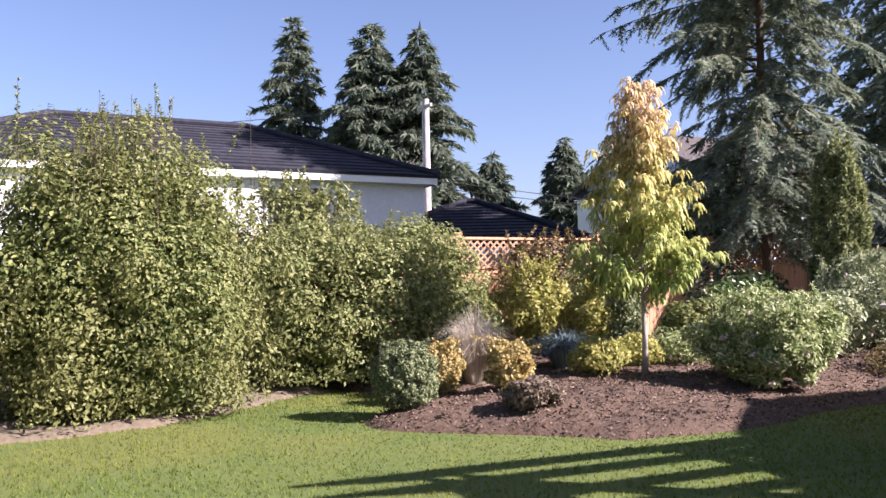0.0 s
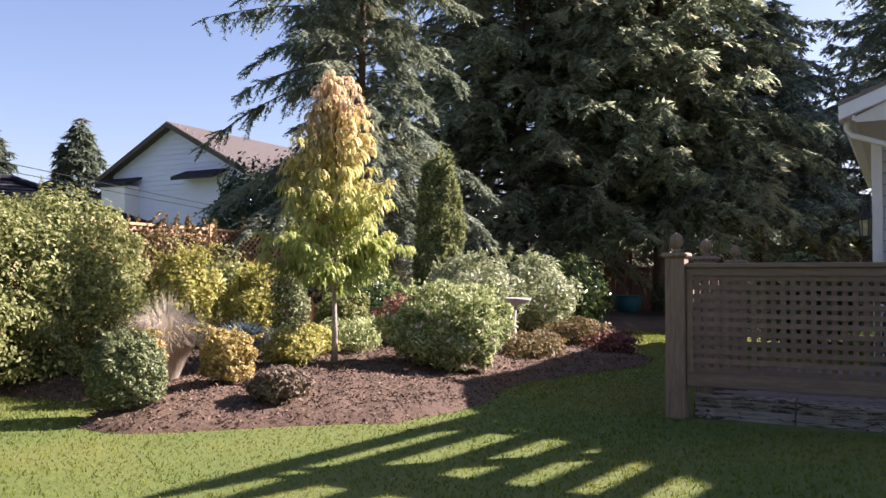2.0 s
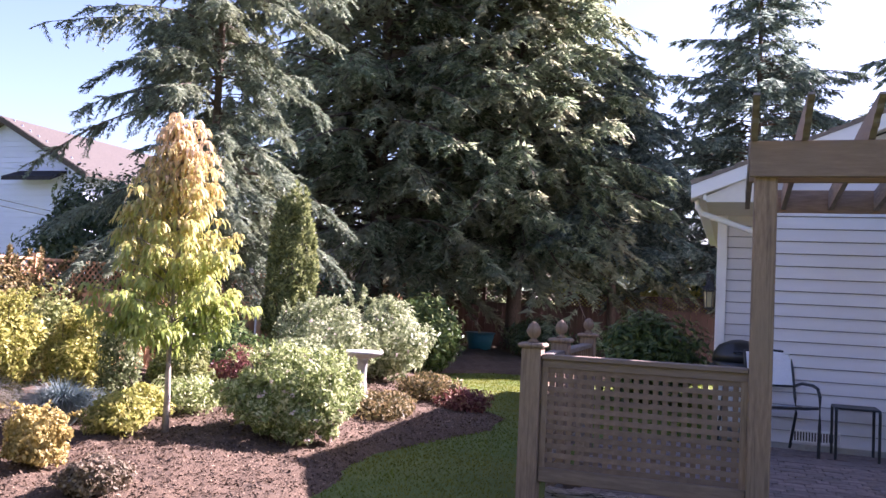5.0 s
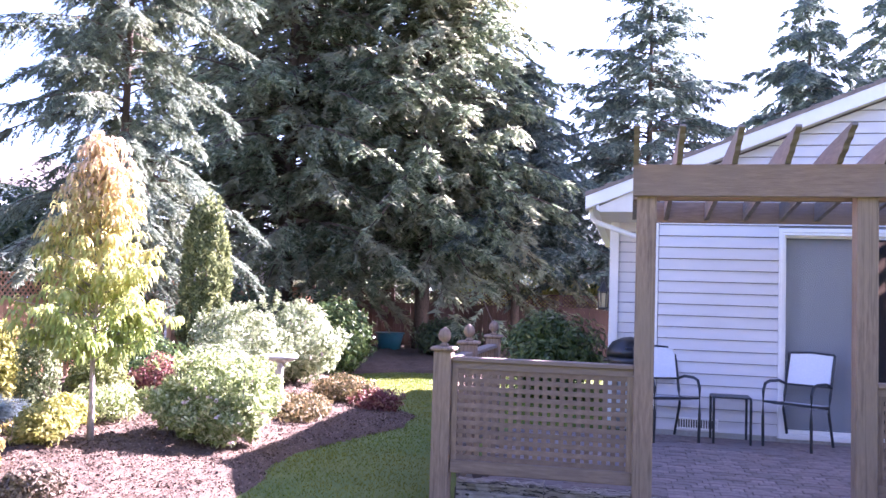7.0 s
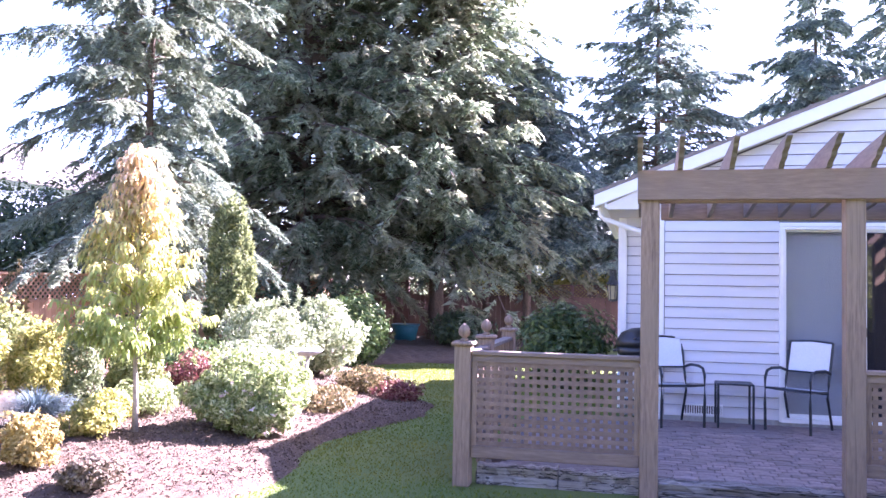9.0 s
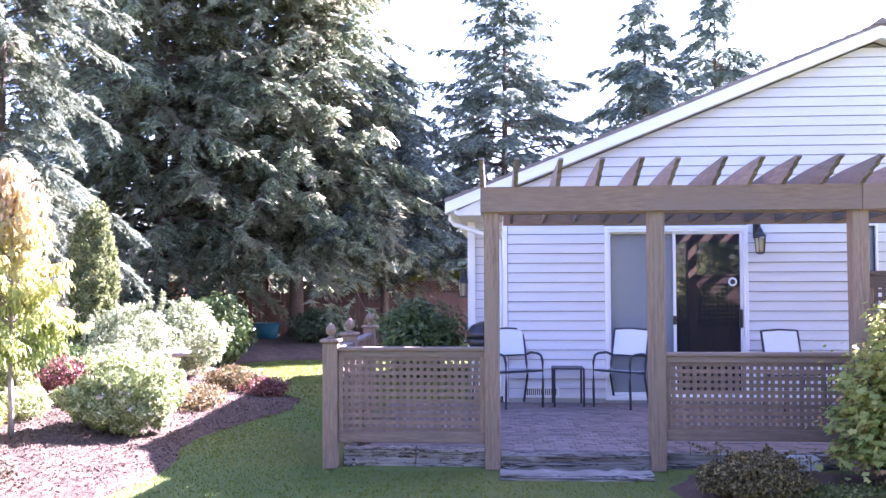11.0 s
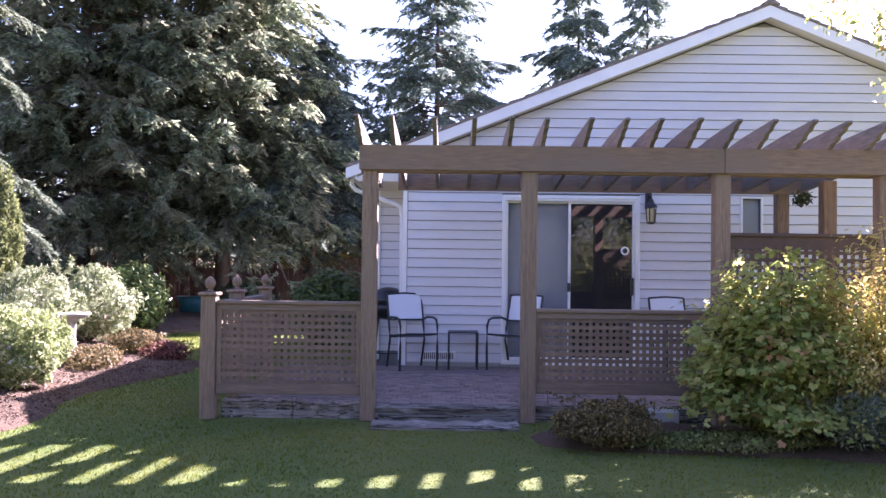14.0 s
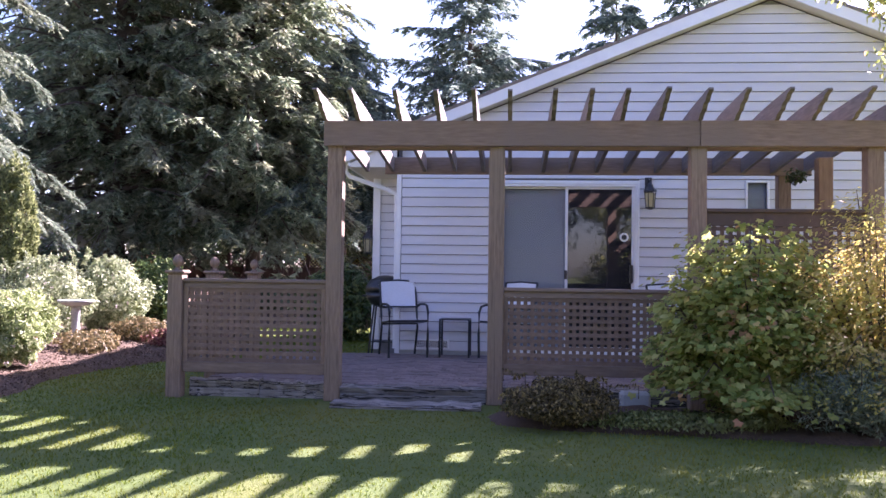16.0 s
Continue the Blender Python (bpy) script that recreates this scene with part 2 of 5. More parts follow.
M_PALEBARK = surface("pale_bark", (0.2, 0.16, 0.13), (0.42, 0.36, 0.3), 18, (2, 2, 0.8), 0.85, 0.5)
M_TEAL = surface("teal_plastic", (0.015, 0.12, 0.135), (0.025, 0.17, 0.185), 6, rough=0.5, bump=0.05)
M_STUCCO = surface("white_stucco", (0.64, 0.65, 0.68), (0.76, 0.76, 0.78), 10, rough=0.85, bump=0.2, coarse=0.3, tone=(0.7, 0.7, 0.72))
M_POLE = surface("weathered_pole", (0.3, 0.28, 0.26), (0.48, 0.45, 0.42), 6, (3, 3, 0.5), 0.9, 0.3)

M_TILE.node_tree.nodes["Principled BSDF"].inputs["Specular IOR Level"].default_value = 0.2
m_glass, nt_, b_ = nodes_of("window_glass")
b_.inputs["Base Color"].default_value = (0.02, 0.022, 0.024, 1)
b_.inputs["Roughness"].default_value = 0.03
b_.inputs["IOR"].default_value = 1.5
b_.inputs["Specular IOR Level"].default_value = 1.0
b_.inputs["Transmission Weight"].default_value = 0.0
b_.inputs["Alpha"].default_value = 0.85
M_GLASS = m_glass
m_amber, nt_, b_ = nodes_of("lantern_glass")
b_.inputs["Base Color"].default_value = (0.75, 0.66, 0.42, 1)
b_.inputs["Roughness"].default_value = 0.2
b_.inputs["Transmission Weight"].default_value = 0.6
M_AMBER = m_amber
m_clear, nt_, b_ = nodes_of("clear_glass")
b_.inputs["Base Color"].default_value = (0.2, 0.22, 0.24, 1)
b_.inputs["Roughness"].default_value = 0.05
b_.inputs["Specular IOR Level"].default_value = 0.6
b_.inputs["Alpha"].default_value = 0.25
M_CLEAR = m_clear
M_PAPER = surface("building_paper", (0.16, 0.16, 0.17), (0.24, 0.24, 0.25), 8, rough=0.9, bump=0)



def add_splits(m, scale, stretch, depth=0.16):
    """Dark drying splits along the grain of old timber."""
    nt = m.node_tree
    b = nt.nodes["Principled BSDF"]
    col = b.inputs["Base Color"].links[0].from_socket
    n = noise_node(nt, scale, 3, stretch, 0.55)
    f = ramp_node(nt, n.outputs["Fac"], [(0.47, (1, 1, 1)), (0.492, (depth,) * 3), (0.503, (depth,) * 3), (0.53, (1, 1, 1))])
    nt.links.new(mix_node(nt, 1.0, col, f.outputs["Color"], "MULTIPLY"), b.inputs["Base Color"])


add_splits(M_SLEEPER, 2.2, (0.3, 6, 7), 0.1)
add_splits(M_TIMBER, 3.0, (6, 6, 0.15), 0.72)
F_HEDGE = foliage("hedge_leaf", [(0.0, (0.07, 0.095, 0.026)), (0.5, (0.155, 0.185, 0.055)), (1.0, (0.31, 0.32, 0.115))], 0.35, 0.5, 1.1, (0.22, 0.225, 0.08))
F_HEDGE_B = foliage("olive_leaf", [(0.0, (0.09, 0.12, 0.04)), (0.5, (0.22, 0.25, 0.085)), (1.0, (0.4, 0.4, 0.17))], 0.4, 0.5, 1.4, (0.2, 0.22, 0.075))
F_BOX = foliage("boxwood_leaf", [(0.0, (0.09, 0.12, 0.05)), (0.6, (0.19, 0.225, 0.1)), (1.0, (0.37, 0.39, 0.22))], 0.3, 0.65)
F_GOLD = foliage("golden_leaf", [(0.0, (0.28, 0.21, 0.06)), (0.5, (0.46, 0.36, 0.13)), (1.0, (0.6, 0.51, 0.24))], 0.35, 0.55)
F_LIME = foliage("lime_leaf", [(0.0, (0.19, 0.21, 0.05)), (0.5, (0.4, 0.39, 0.1)), (1.0, (0.58, 0.52, 0.2))], 0.42, 0.5)
F_BROWN = foliage("brownish_leaf", [(0.0, (0.09, 0.065, 0.045)), (0.5, (0.2, 0.15, 0.1)), (1.0, (0.3, 0.25, 0.18))], 0.25, 0.6)
F_RED = foliage("barberry_leaf", [(0.0, (0.1, 0.03, 0.03)), (0.5, (0.21, 0.07, 0.065)), (1.0, (0.32, 0.19, 0.12))], 0.3, 0.5)
F_RUST = foliage("rusty_leaf", [(0.0, (0.075, 0.07, 0.028)), (0.5, (0.18, 0.145, 0.062)), (1.0, (0.34, 0.24, 0.11))], 0.3, 0.5)
F_VARIEG = foliage("variegated_leaf", [(0.0, (0.14, 0.19, 0.06)), (0.6, (0.33, 0.39, 0.15)), (1.0, (0.68, 0.7, 0.42))], 0.4, 0.45)
F_PALE = foliage("pale_shrub_leaf", [(0.0, (0.12, 0.16, 0.07)), (0.5, (0.3, 0.345, 0.18)), (1.0, (0.55, 0.58, 0.37))], 0.38, 0.4)
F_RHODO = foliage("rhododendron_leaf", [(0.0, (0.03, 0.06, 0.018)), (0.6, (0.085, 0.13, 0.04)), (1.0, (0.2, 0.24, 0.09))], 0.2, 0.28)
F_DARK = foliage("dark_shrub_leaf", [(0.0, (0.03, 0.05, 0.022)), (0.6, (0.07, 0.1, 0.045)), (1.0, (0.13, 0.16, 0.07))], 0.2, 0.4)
F_FIR = foliage("fir_spray", [(0.0, (0.12, 0.165, 0.1)), (0.55, (0.265, 0.325, 0.19)), (1.0, (0.56, 0.6, 0.4))], 0.62, 0.5, 0.6, (0.34, 0.33, 0.21))
F_SPRUCE = foliage("spruce_spray", [(0.0, (0.09, 0.13, 0.115)), (0.6, (0.19, 0.25, 0.205)), (1.0, (0.36, 0.42, 0.34))], 0.6, 0.55)
F_FAR = foliage("far_spruce_spray", [(0.0, (0.06, 0.085, 0.06)), (0.6, (0.12, 0.15, 0.1)), (1.0, (0.22, 0.25, 0.17))], 0.4, 0.55)
F_DEODAR = foliage("cedar_needle", [(0.0, (0.11, 0.145, 0.105)), (0.6, (0.22, 0.275, 0.195)), (1.0, (0.42, 0.46, 0.33))], 0.5, 0.5, 1.0, (0.26, 0.29, 0.18))
F_THUJA = foliage("thuja_spray", [(0.0, (0.09, 0.11, 0.045)), (0.6, (0.2, 0.235, 0.09)), (1.0, (0.38, 0.4, 0.17))], 0.4, 0.5)
F_SORREL = foliage("sorrel_leaf", [(0.0, (0.3, 0.3, 0.05)), (1.0, (0.6, 0.5, 0.1))], 0.4, 0.5, height=(0.7, 2.7, [(0.0, (0.28, 0.36, 0.09)), (0.4, (0.43, 0.45, 0.14)), (0.65, (0.55, 0.48, 0.18)), (0.88, (0.6, 0.46, 0.22)), (1.0, (0.64, 0.48, 0.32))]))
F_MAPLE = foliage("vine_maple_leaf", [(0.0, (0.18, 0.25, 0.06)), (0.5, (0.37, 0.43, 0.12)), (0.88, (0.55, 0.51, 0.17)), (1.0, (0.55, 0.27, 0.14))], 0.55, 0.5, 1.5, (0.42, 0.44, 0.13))
F_SPIREA = foliage("spirea_leaf", [(0.0, (0.3, 0.28, 0.06)), (0.5, (0.58, 0.48, 0.14)), (1.0, (0.7, 0.5, 0.24))], 0.5, 0.55, 2.0, (0.46, 0.46, 0.12))
F_BLUE = foliage("blue_blade", [(0.0, (0.14, 0.2, 0.2)), (1.0, (0.34, 0.42, 0.42))], 0.2, 0.5)
F_TAN = foliage("tan_blade", [(0.0, (0.45, 0.39, 0.3)), (1.0, (0.68, 0.62, 0.52))], 0.4, 0.6)
F_PETAL = foliage("pale_petal", [(0.0, (0.75, 0.55, 0.55)), (1.0, (0.85, 0.82, 0.78))], 0.3, 0.5)
F_BRONZE = foliage("bronze_leaf", [(0.0, (0.06, 0.05, 0.025)), (0.55, (0.14, 0.11, 0.05)), (1.0, (0.38, 0.29, 0.11))], 0.35, 0.5)
# White siding; the blue and darker cast of skylit shade is put into its colour.
M_SHADESIDING = surface("shade_tinted_siding", (0.46, 0.52, 0.66), (0.54, 0.6, 0.74), 3, (0.4, 1, 4), 0.5, 0.06, 0.5, (0.48, 0.54, 0.68), 0.02)

# ---- ground ----
BED = [(-9.2, -2.3), (-6.8, -1.75), (-5.6, -1.6), (-5.15, -2.05), (-4.8, -2.45), (-4.35, -2.35), (-3.8, -1.9), (-3.1, -1.15), (-2.95, 0.0), (-3.2, 1.0), (-3.1, 2.2), (-2.65, 3.5), (-2.75, 4.5), (-3.6, 5.2), (-4.6, 6.6), (-5.6, 9.3), (-4.6, 10.4), (-1.0, 10.8), (-1.0, 17.5), (-9.2, 17.5)]
HEDGEBED = [(-9.2, -16.0), (-5.2, -16.0), (-5.3, -6.5), (-5.36, -4.9), (-5.56, -3.9), (-6.08, -3.08), (-6.66, -2.42), (-6.95, -1.9), (-9.2, -2.25)]
RIGHTBED = [(1.75, -0.2), (1.5, -0.6), (1.68, -1.08), (2.3, -1.26), (3.2, -1.24), (4.2, -1.5), (9.0, -1.7), (9.0, -0.05), (1.75, -0.05)]


def signed(px, py, poly):
    """Distance to an outline, positive inside."""
    q = np.array(poly)
    a, b = q, np.roll(q, -1, 0)
    d = np.full(px.shape, 1e9)
    inside = np.zeros(px.shape, bool)
    for (ax, ay), (bx, by) in zip(a, b):
        ex, ey = bx - ax, by - ay
        t = np.clip(((px - ax) * ex + (py - ay) * ey) / (ex * ex + ey * ey), 0, 1)
        d = np.minimum(d, np.hypot(px - ax - t * ex, py - ay - t * ey))
        cross = ((ay > py) != (by > py)) & (px < (bx - ax) * (py - ay) / (by - ay + 1e-12) + ax)
        inside ^= cross
    return np.where(inside, d, -d)


def ripple(x, y):
    return 0.012 * np.sin(7.1 * x + 2.3 * y) + 0.011 * np.sin(5.3 * y - 3.7 * x + 1.0) + 0.008 * np.sin(17 * x + 11 * y) + 0.007 * np.sin(13 * y - 19 * x + 2)


def bed_height(x, y, poly, rise):
    s = signed(x, y, poly) + 0.04 * np.sin(3.1 * x + 1.7 * y) + 0.025 * np.sin(9.0 * x - 7.0 * y)
    return np.where(s > 0, 0.035 * np.minimum(1, s / 0.1) + rise * (1 - np.exp(-np.maximum(s, 0) / 0.9)) + ripple(x, y) * np.minimum(1, s / 0.3), np.maximum(s * 0.6, -0.06))


def mulch_bed(name, poly, rise, step, label, material):
    q = np.array(poly)
    xs = np.arange(q[:, 0].min() - 0.15, q[:, 0].max() + 0.15, step)
    ys = np.arange(q[:, 1].min() - 0.15, q[:, 1].max() + 0.15, step)
    X, Y = np.meshgrid(xs, ys, indexing="ij")
    Z = bed_height(X, Y, poly, rise) + rng.normal(size=X.shape) * 0.006
    idx = np.arange(X.size).reshape(X.shape)
    keep = (np.maximum.reduce([Z[:-1, :-1], Z[1:, :-1], Z[1:, 1:], Z[:-1, 1:]]) > -0.03).ravel()
    a, b, c, d = idx[:-1, :-1].ravel()[keep], idx[1:, :-1].ravel()[keep], idx[1:, 1:].ravel()[keep], idx[:-1, 1:].ravel()[keep]
    tris = np.concatenate([np.stack([a, b, c], 1), np.stack([a, c, d], 1)])
    ob = soup(name, np.stack([X, Y, Z], -1).reshape(-1, 3), tris, material, None)
    return tagged(ob, label, "flower bed", kind="structure")


def ground_z(x, y):
    x, y = np.asarray(x, float), np.asarray(y, float)
    z = np.zeros(np.broadcast(x, y).shape)
    for poly, rise in ((BED, 0.2), (HEDGEBED, 0.06), (RIGHTBED, 0.06)):
        z = np.maximum(z, bed_height(x, y, poly, rise))
    return z


gb = bmesh.new()
bmesh.ops.create_grid(gb, x_segments=60, y_segments=60, size=1500)
tagged(part("ground", gb, M_LAWN, None), "mown green lawn reaching out to the distance", "ground", kind="structure")
mulch_bed("mulch_bed", BED, 0.2, 0.06, "mounded bed of dark brown bark mulch", M_MULCH)
mulch_bed("hedge_bed", HEDGEBED, 0.06, 0.08, "strip of dry brown soil under the hedge", M_EARTH)
mulch_bed("house_bed", RIGHTBED, 0.06, 0.06, "dark soil bed in front of the lattice fence", M_MULCH)


def scatter_lawn():
    n = 340000
    x = rng.uniform(-6.6, 7.0, n)
    y = -9.0 + 21.4 * rng.random(n) ** 1.6
    keep = (signed(x, y, BED) < 0.02) & (signed(x, y, HEDGEBED) < 0.02) & (signed(x, y, RIGHTBED) < 0.02)
    keep &= ~((x > -1.55) & (y > -0.02)) | ((x < -0.4) & (y > 4.0))
    keep &= ~((x > 0) & (x < 1.6) & (y > -0.42))
    keep &= rng.random(n) < np.clip((y + 9) / 1.6, 0, 1) * np.clip((7 - x) / 1.2, 0, 1)
    x, y = x[keep], y[keep]
    n = len(x)
    far = np.clip((y + 7.6) / 14, 0, 1)
    h = (0.014 + 0.014 * rng.random(n)) * (1 + 0.25 * np.sin(1.3 * x) * np.sin(0.9 * y))
    w = 0.003 + 0.009 * far
    az = rng.uniform(0, 2 * np.pi, n)
    lean = rng.normal(size=(n, 2)) * 0.011
    p = np.stack([x, y, np.zeros(n) - 0.004], 1)
    side = np.stack([np.cos(az), np.sin(az), np.zeros(n)], 1) * w[:, None]
    tip = p + np.concatenate([lean, h[:, None]], 1)
    v = np.stack([p - side, p + side, tip], 1).reshape(-1, 3)
    t = np.arange(3 * n).reshape(-1, 3)
    tagged(soup("lawn_grass", v, t, M_BLADE, None), "short mown green grass blades", "grass", kind="stuff")


scatter_lawn()


def scatter_chips():
    n = 60000
    x = rng.uniform(-7.5, -2.5, n)
    y = rng.uniform(-3.0, 6.0, n)
    keep = signed(x, y, BED) > -0.03
    x, y = x[keep], y[keep]
    z = bed_height(x, y, BED, 0.2)
    n = len(x)
    p = np.stack([x, y, z + 0.004], 1)
    d = np.concatenate([rng.normal(size=(n, 2)), rng.normal(size=(n, 1)) * 0.35 + 0.1], 1)
    v, t = leaf_arrays(p, d, 0.012 + 0.035 * rng.random(n) ** 2, 0.008 + 0.014 * rng.random(n), 0.3)
    tagged(soup("bark_chips", v, t, M_CHIP, None), "loose brown bark chips on the bed", "mulch", kind="stuff")


scatter_chips()


# ---- plants ----
def clump_points(center, radii, n, lumps, spread, shell=0.35, boxy=0.95, loose=0.36):
    """Leaves of a lumpy crown: their places, the way each one points and the side that it turns to the light."""
    q = np.arange(lumps) + 0.5
    a, w = np.arccos(1 - 2 * q / lumps), q * 2.39996 + rng.uniform(0, 6)
    c = unit(np.stack([np.sin(a) * np.cos(w), np.sin(a) * np.sin(w), np.cos(a)], 1) + rng.normal(size=(lumps, 3)) * 0.7 / np.sqrt(lumps))
    p = 2 / boxy
    c = c / (np.abs(c) ** p).sum(1, keepdims=True) ** (1 / p)
    c = c * (1 - spread * 0.9) * (1.02 - loose * rng.random((lumps, 1)))
    k = rng.integers(0, lumps, n)
    size = (spread * (0.6 + 0.7 * rng.random(lumps)))[k]
    o = unit(rng.normal(size=(n, 3))) * (1 - shell * rng.random((n, 1)) ** 1.2) * size[:, None]
    u = c[k] + o
    out = unit(unit(o) + 0.5 * unit(u) + np.array([0, 0, 0.25]))
    along = unit(np.cross(out, rng.normal(size=(n, 3)))) + 0.35 * out
    return np.array(center) + u * np.array(radii), along, out + rng.normal(size=(n, 3)) * 0.45


def stems(parent, base, tips, radius, material, name="branchwork", label=""):
    bm = bmesh.new()
    for tip in tips:
        b, t = Vector(base), Vector(tip)
        m = b.lerp(t, 0.5) + Vector((rng.normal() * 0.05, rng.normal() * 0.05, 0.04))
        tube([b, b.lerp(m, 0.6), m, t], radius, 5, bm, 0.35)
    return tagged(part(name, bm, material, parent, label), kind="stuff")


def shrub(name, label, at, radii, n, leaf, width, material, lumps=22, spread=0.42, droop=0.0, base=0.0, category="shrub", bark=None, group="", sprigs=0, blossom=0, boxy=0.95, loose=0.36, fill=0):
    """A bush: stems and a lumpy crown of separate leaves; sprigs are shoots that stand out of it."""
    x, y = at
    z = float(ground_z(x, y)) - 0.01
    ob = thing(name, (x, y, z), label, category, group)
    cz = z + base + radii[2] * 0.86
    radii = (radii[0], radii[1], radii[2] * 1.07)
    pos, d, face = clump_points((x, y, cz), radii, n, lumps, spread, 0.35, boxy, loose)
    ok = pos[:, 2] > z + 0.02
    pos, d, face = pos[ok], d[ok], face[ok]
    d = d - np.array([0, 0, droop])
    L = leaf * (0.6 + 0.7 * rng.random(len(pos)))
    arrays = [leaf_arrays(pos, d, L, L * width, 0.15, face)]
    if fill:
        u = unit(rng.normal(size=(fill, 3)))
        u = u / (np.abs(u) ** (2 / boxy)).sum(1, keepdims=True) ** (boxy / 2) * rng.uniform(0.4, 0.74, (fill, 1))
        ip = np.array((x, y, cz)) + u * np.array(radii)
        ip = ip[ip[:, 2] > z + 0.05]
        arrays.append(leaf_arrays(ip, rng.normal(size=ip.shape), leaf * 1.7, leaf * 1.0, 0.15))
    tips = []
    for _ in range(sprigs):
        a = rng.uniform(0, 2 * np.pi)
        r = rng.uniform(0.0, 0.75)
        s = np.array([x + radii[0] * r * np.cos(a), y + radii[1] * r * np.sin(a), cz + radii[2] * (0.5 + 0.3 * rng.random())])
        h = radii[2] * rng.uniform(0.12, 0.32)
        e = s + (rng.normal() * 0.12, rng.normal() * 0.12, h)
        tips.append(e)
        m = 60
        t = rng.random((m, 1))
        sp = s + (e - s) * t
        sd = rng.normal(size=(m, 3)) + (0, 0, 0.5)
        SL = leaf * (0.5 + 0.5 * rng.random(m))
        arrays.append(leaf_arrays(sp, sd, SL, SL * width))
    v, t, off = [], [], 0
    for vv, tt in arrays:
        v.append(vv)
        t.append(tt + off)
        off += len(vv)
    soup("foliage", np.concatenate(v), np.concatenate(t), material, ob)
    pick = pos[rng.integers(0, len(pos), 14)]
    inner = [(x + (p[0] - x) * 0.75, y + (p[1] - y) * 0.75, z + (p[2] - z) * 0.8) for p in pick]
    stems(ob, (x, y, z), inner, max(0.006, 0.018 * radii[2]), bark or M_BARK)
    if tips:
        bm = bmesh.new()
        for e in tips:
            tube([Vector(e) - Vector((0, 0, 0.45 * radii[2])), Vector(e)], 0.004, 4, bm, 0.4)
        tagged(part("twigwork", bm, bark or M_BARK, ob), kind="stuff")
    if blossom:
        k = rng.integers(0, len(pos), blossom)
        c = np.repeat(pos[k] + unit(face[k]) * leaf * 0.4, 5, 0)
        bd = rng.normal(size=c.shape) + np.repeat(unit(face[k]), 5, 0) * 0.7
        v, t = leaf_arrays(c, bd, 0.035, 0.03, 0.2)
        soup("blossom", v, t, F_PETAL, ob, "pale pinkish white blossoms")
    return ob


def tuft(name, label, at, radius, height, n, material, width=0.006, category="ornamental grass"):
    x, y = at
    z = float(ground_z(x, y)) - 0.01
    ob = thing(name, (x, y, z), label, category)
    a = rng.uniform(0, 2 * np.pi, n)
    r = radius * np.sqrt(rng.random(n))
    p = np.stack([x + 0.25 * r * np.cos(a), y + 0.25 * r * np.sin(a), np.full(n, z)], 1)
    h = height * (0.6 + 0.5 * rng.random(n))
    mid = p + np.stack([0.4 * r * np.cos(a), 0.4 * r * np.sin(a), h * 0.62], 1)
    tip = mid + np.stack([0.75 * r * np.cos(a), 0.75 * r * np.sin(a), h * (0.4 - 0.5 * r / radius)], 1) + rng.normal(size=(n, 3)) * 0.03
    s = np.stack([-np.sin(a), np.cos(a), np.zeros(n)], 1) * width
    v = np.stack([p - s, p + s, mid + s, mid - s, tip], 1).reshape(-1, 3)
    k = np.arange(n)[:, None] * 5
    t = np.concatenate([k + (0, 1, 2), k + (0, 2, 3), k + (3, 2, 4)], 1).reshape(-1, 3)
    soup("foliage", v, t, material, ob)
    return ob


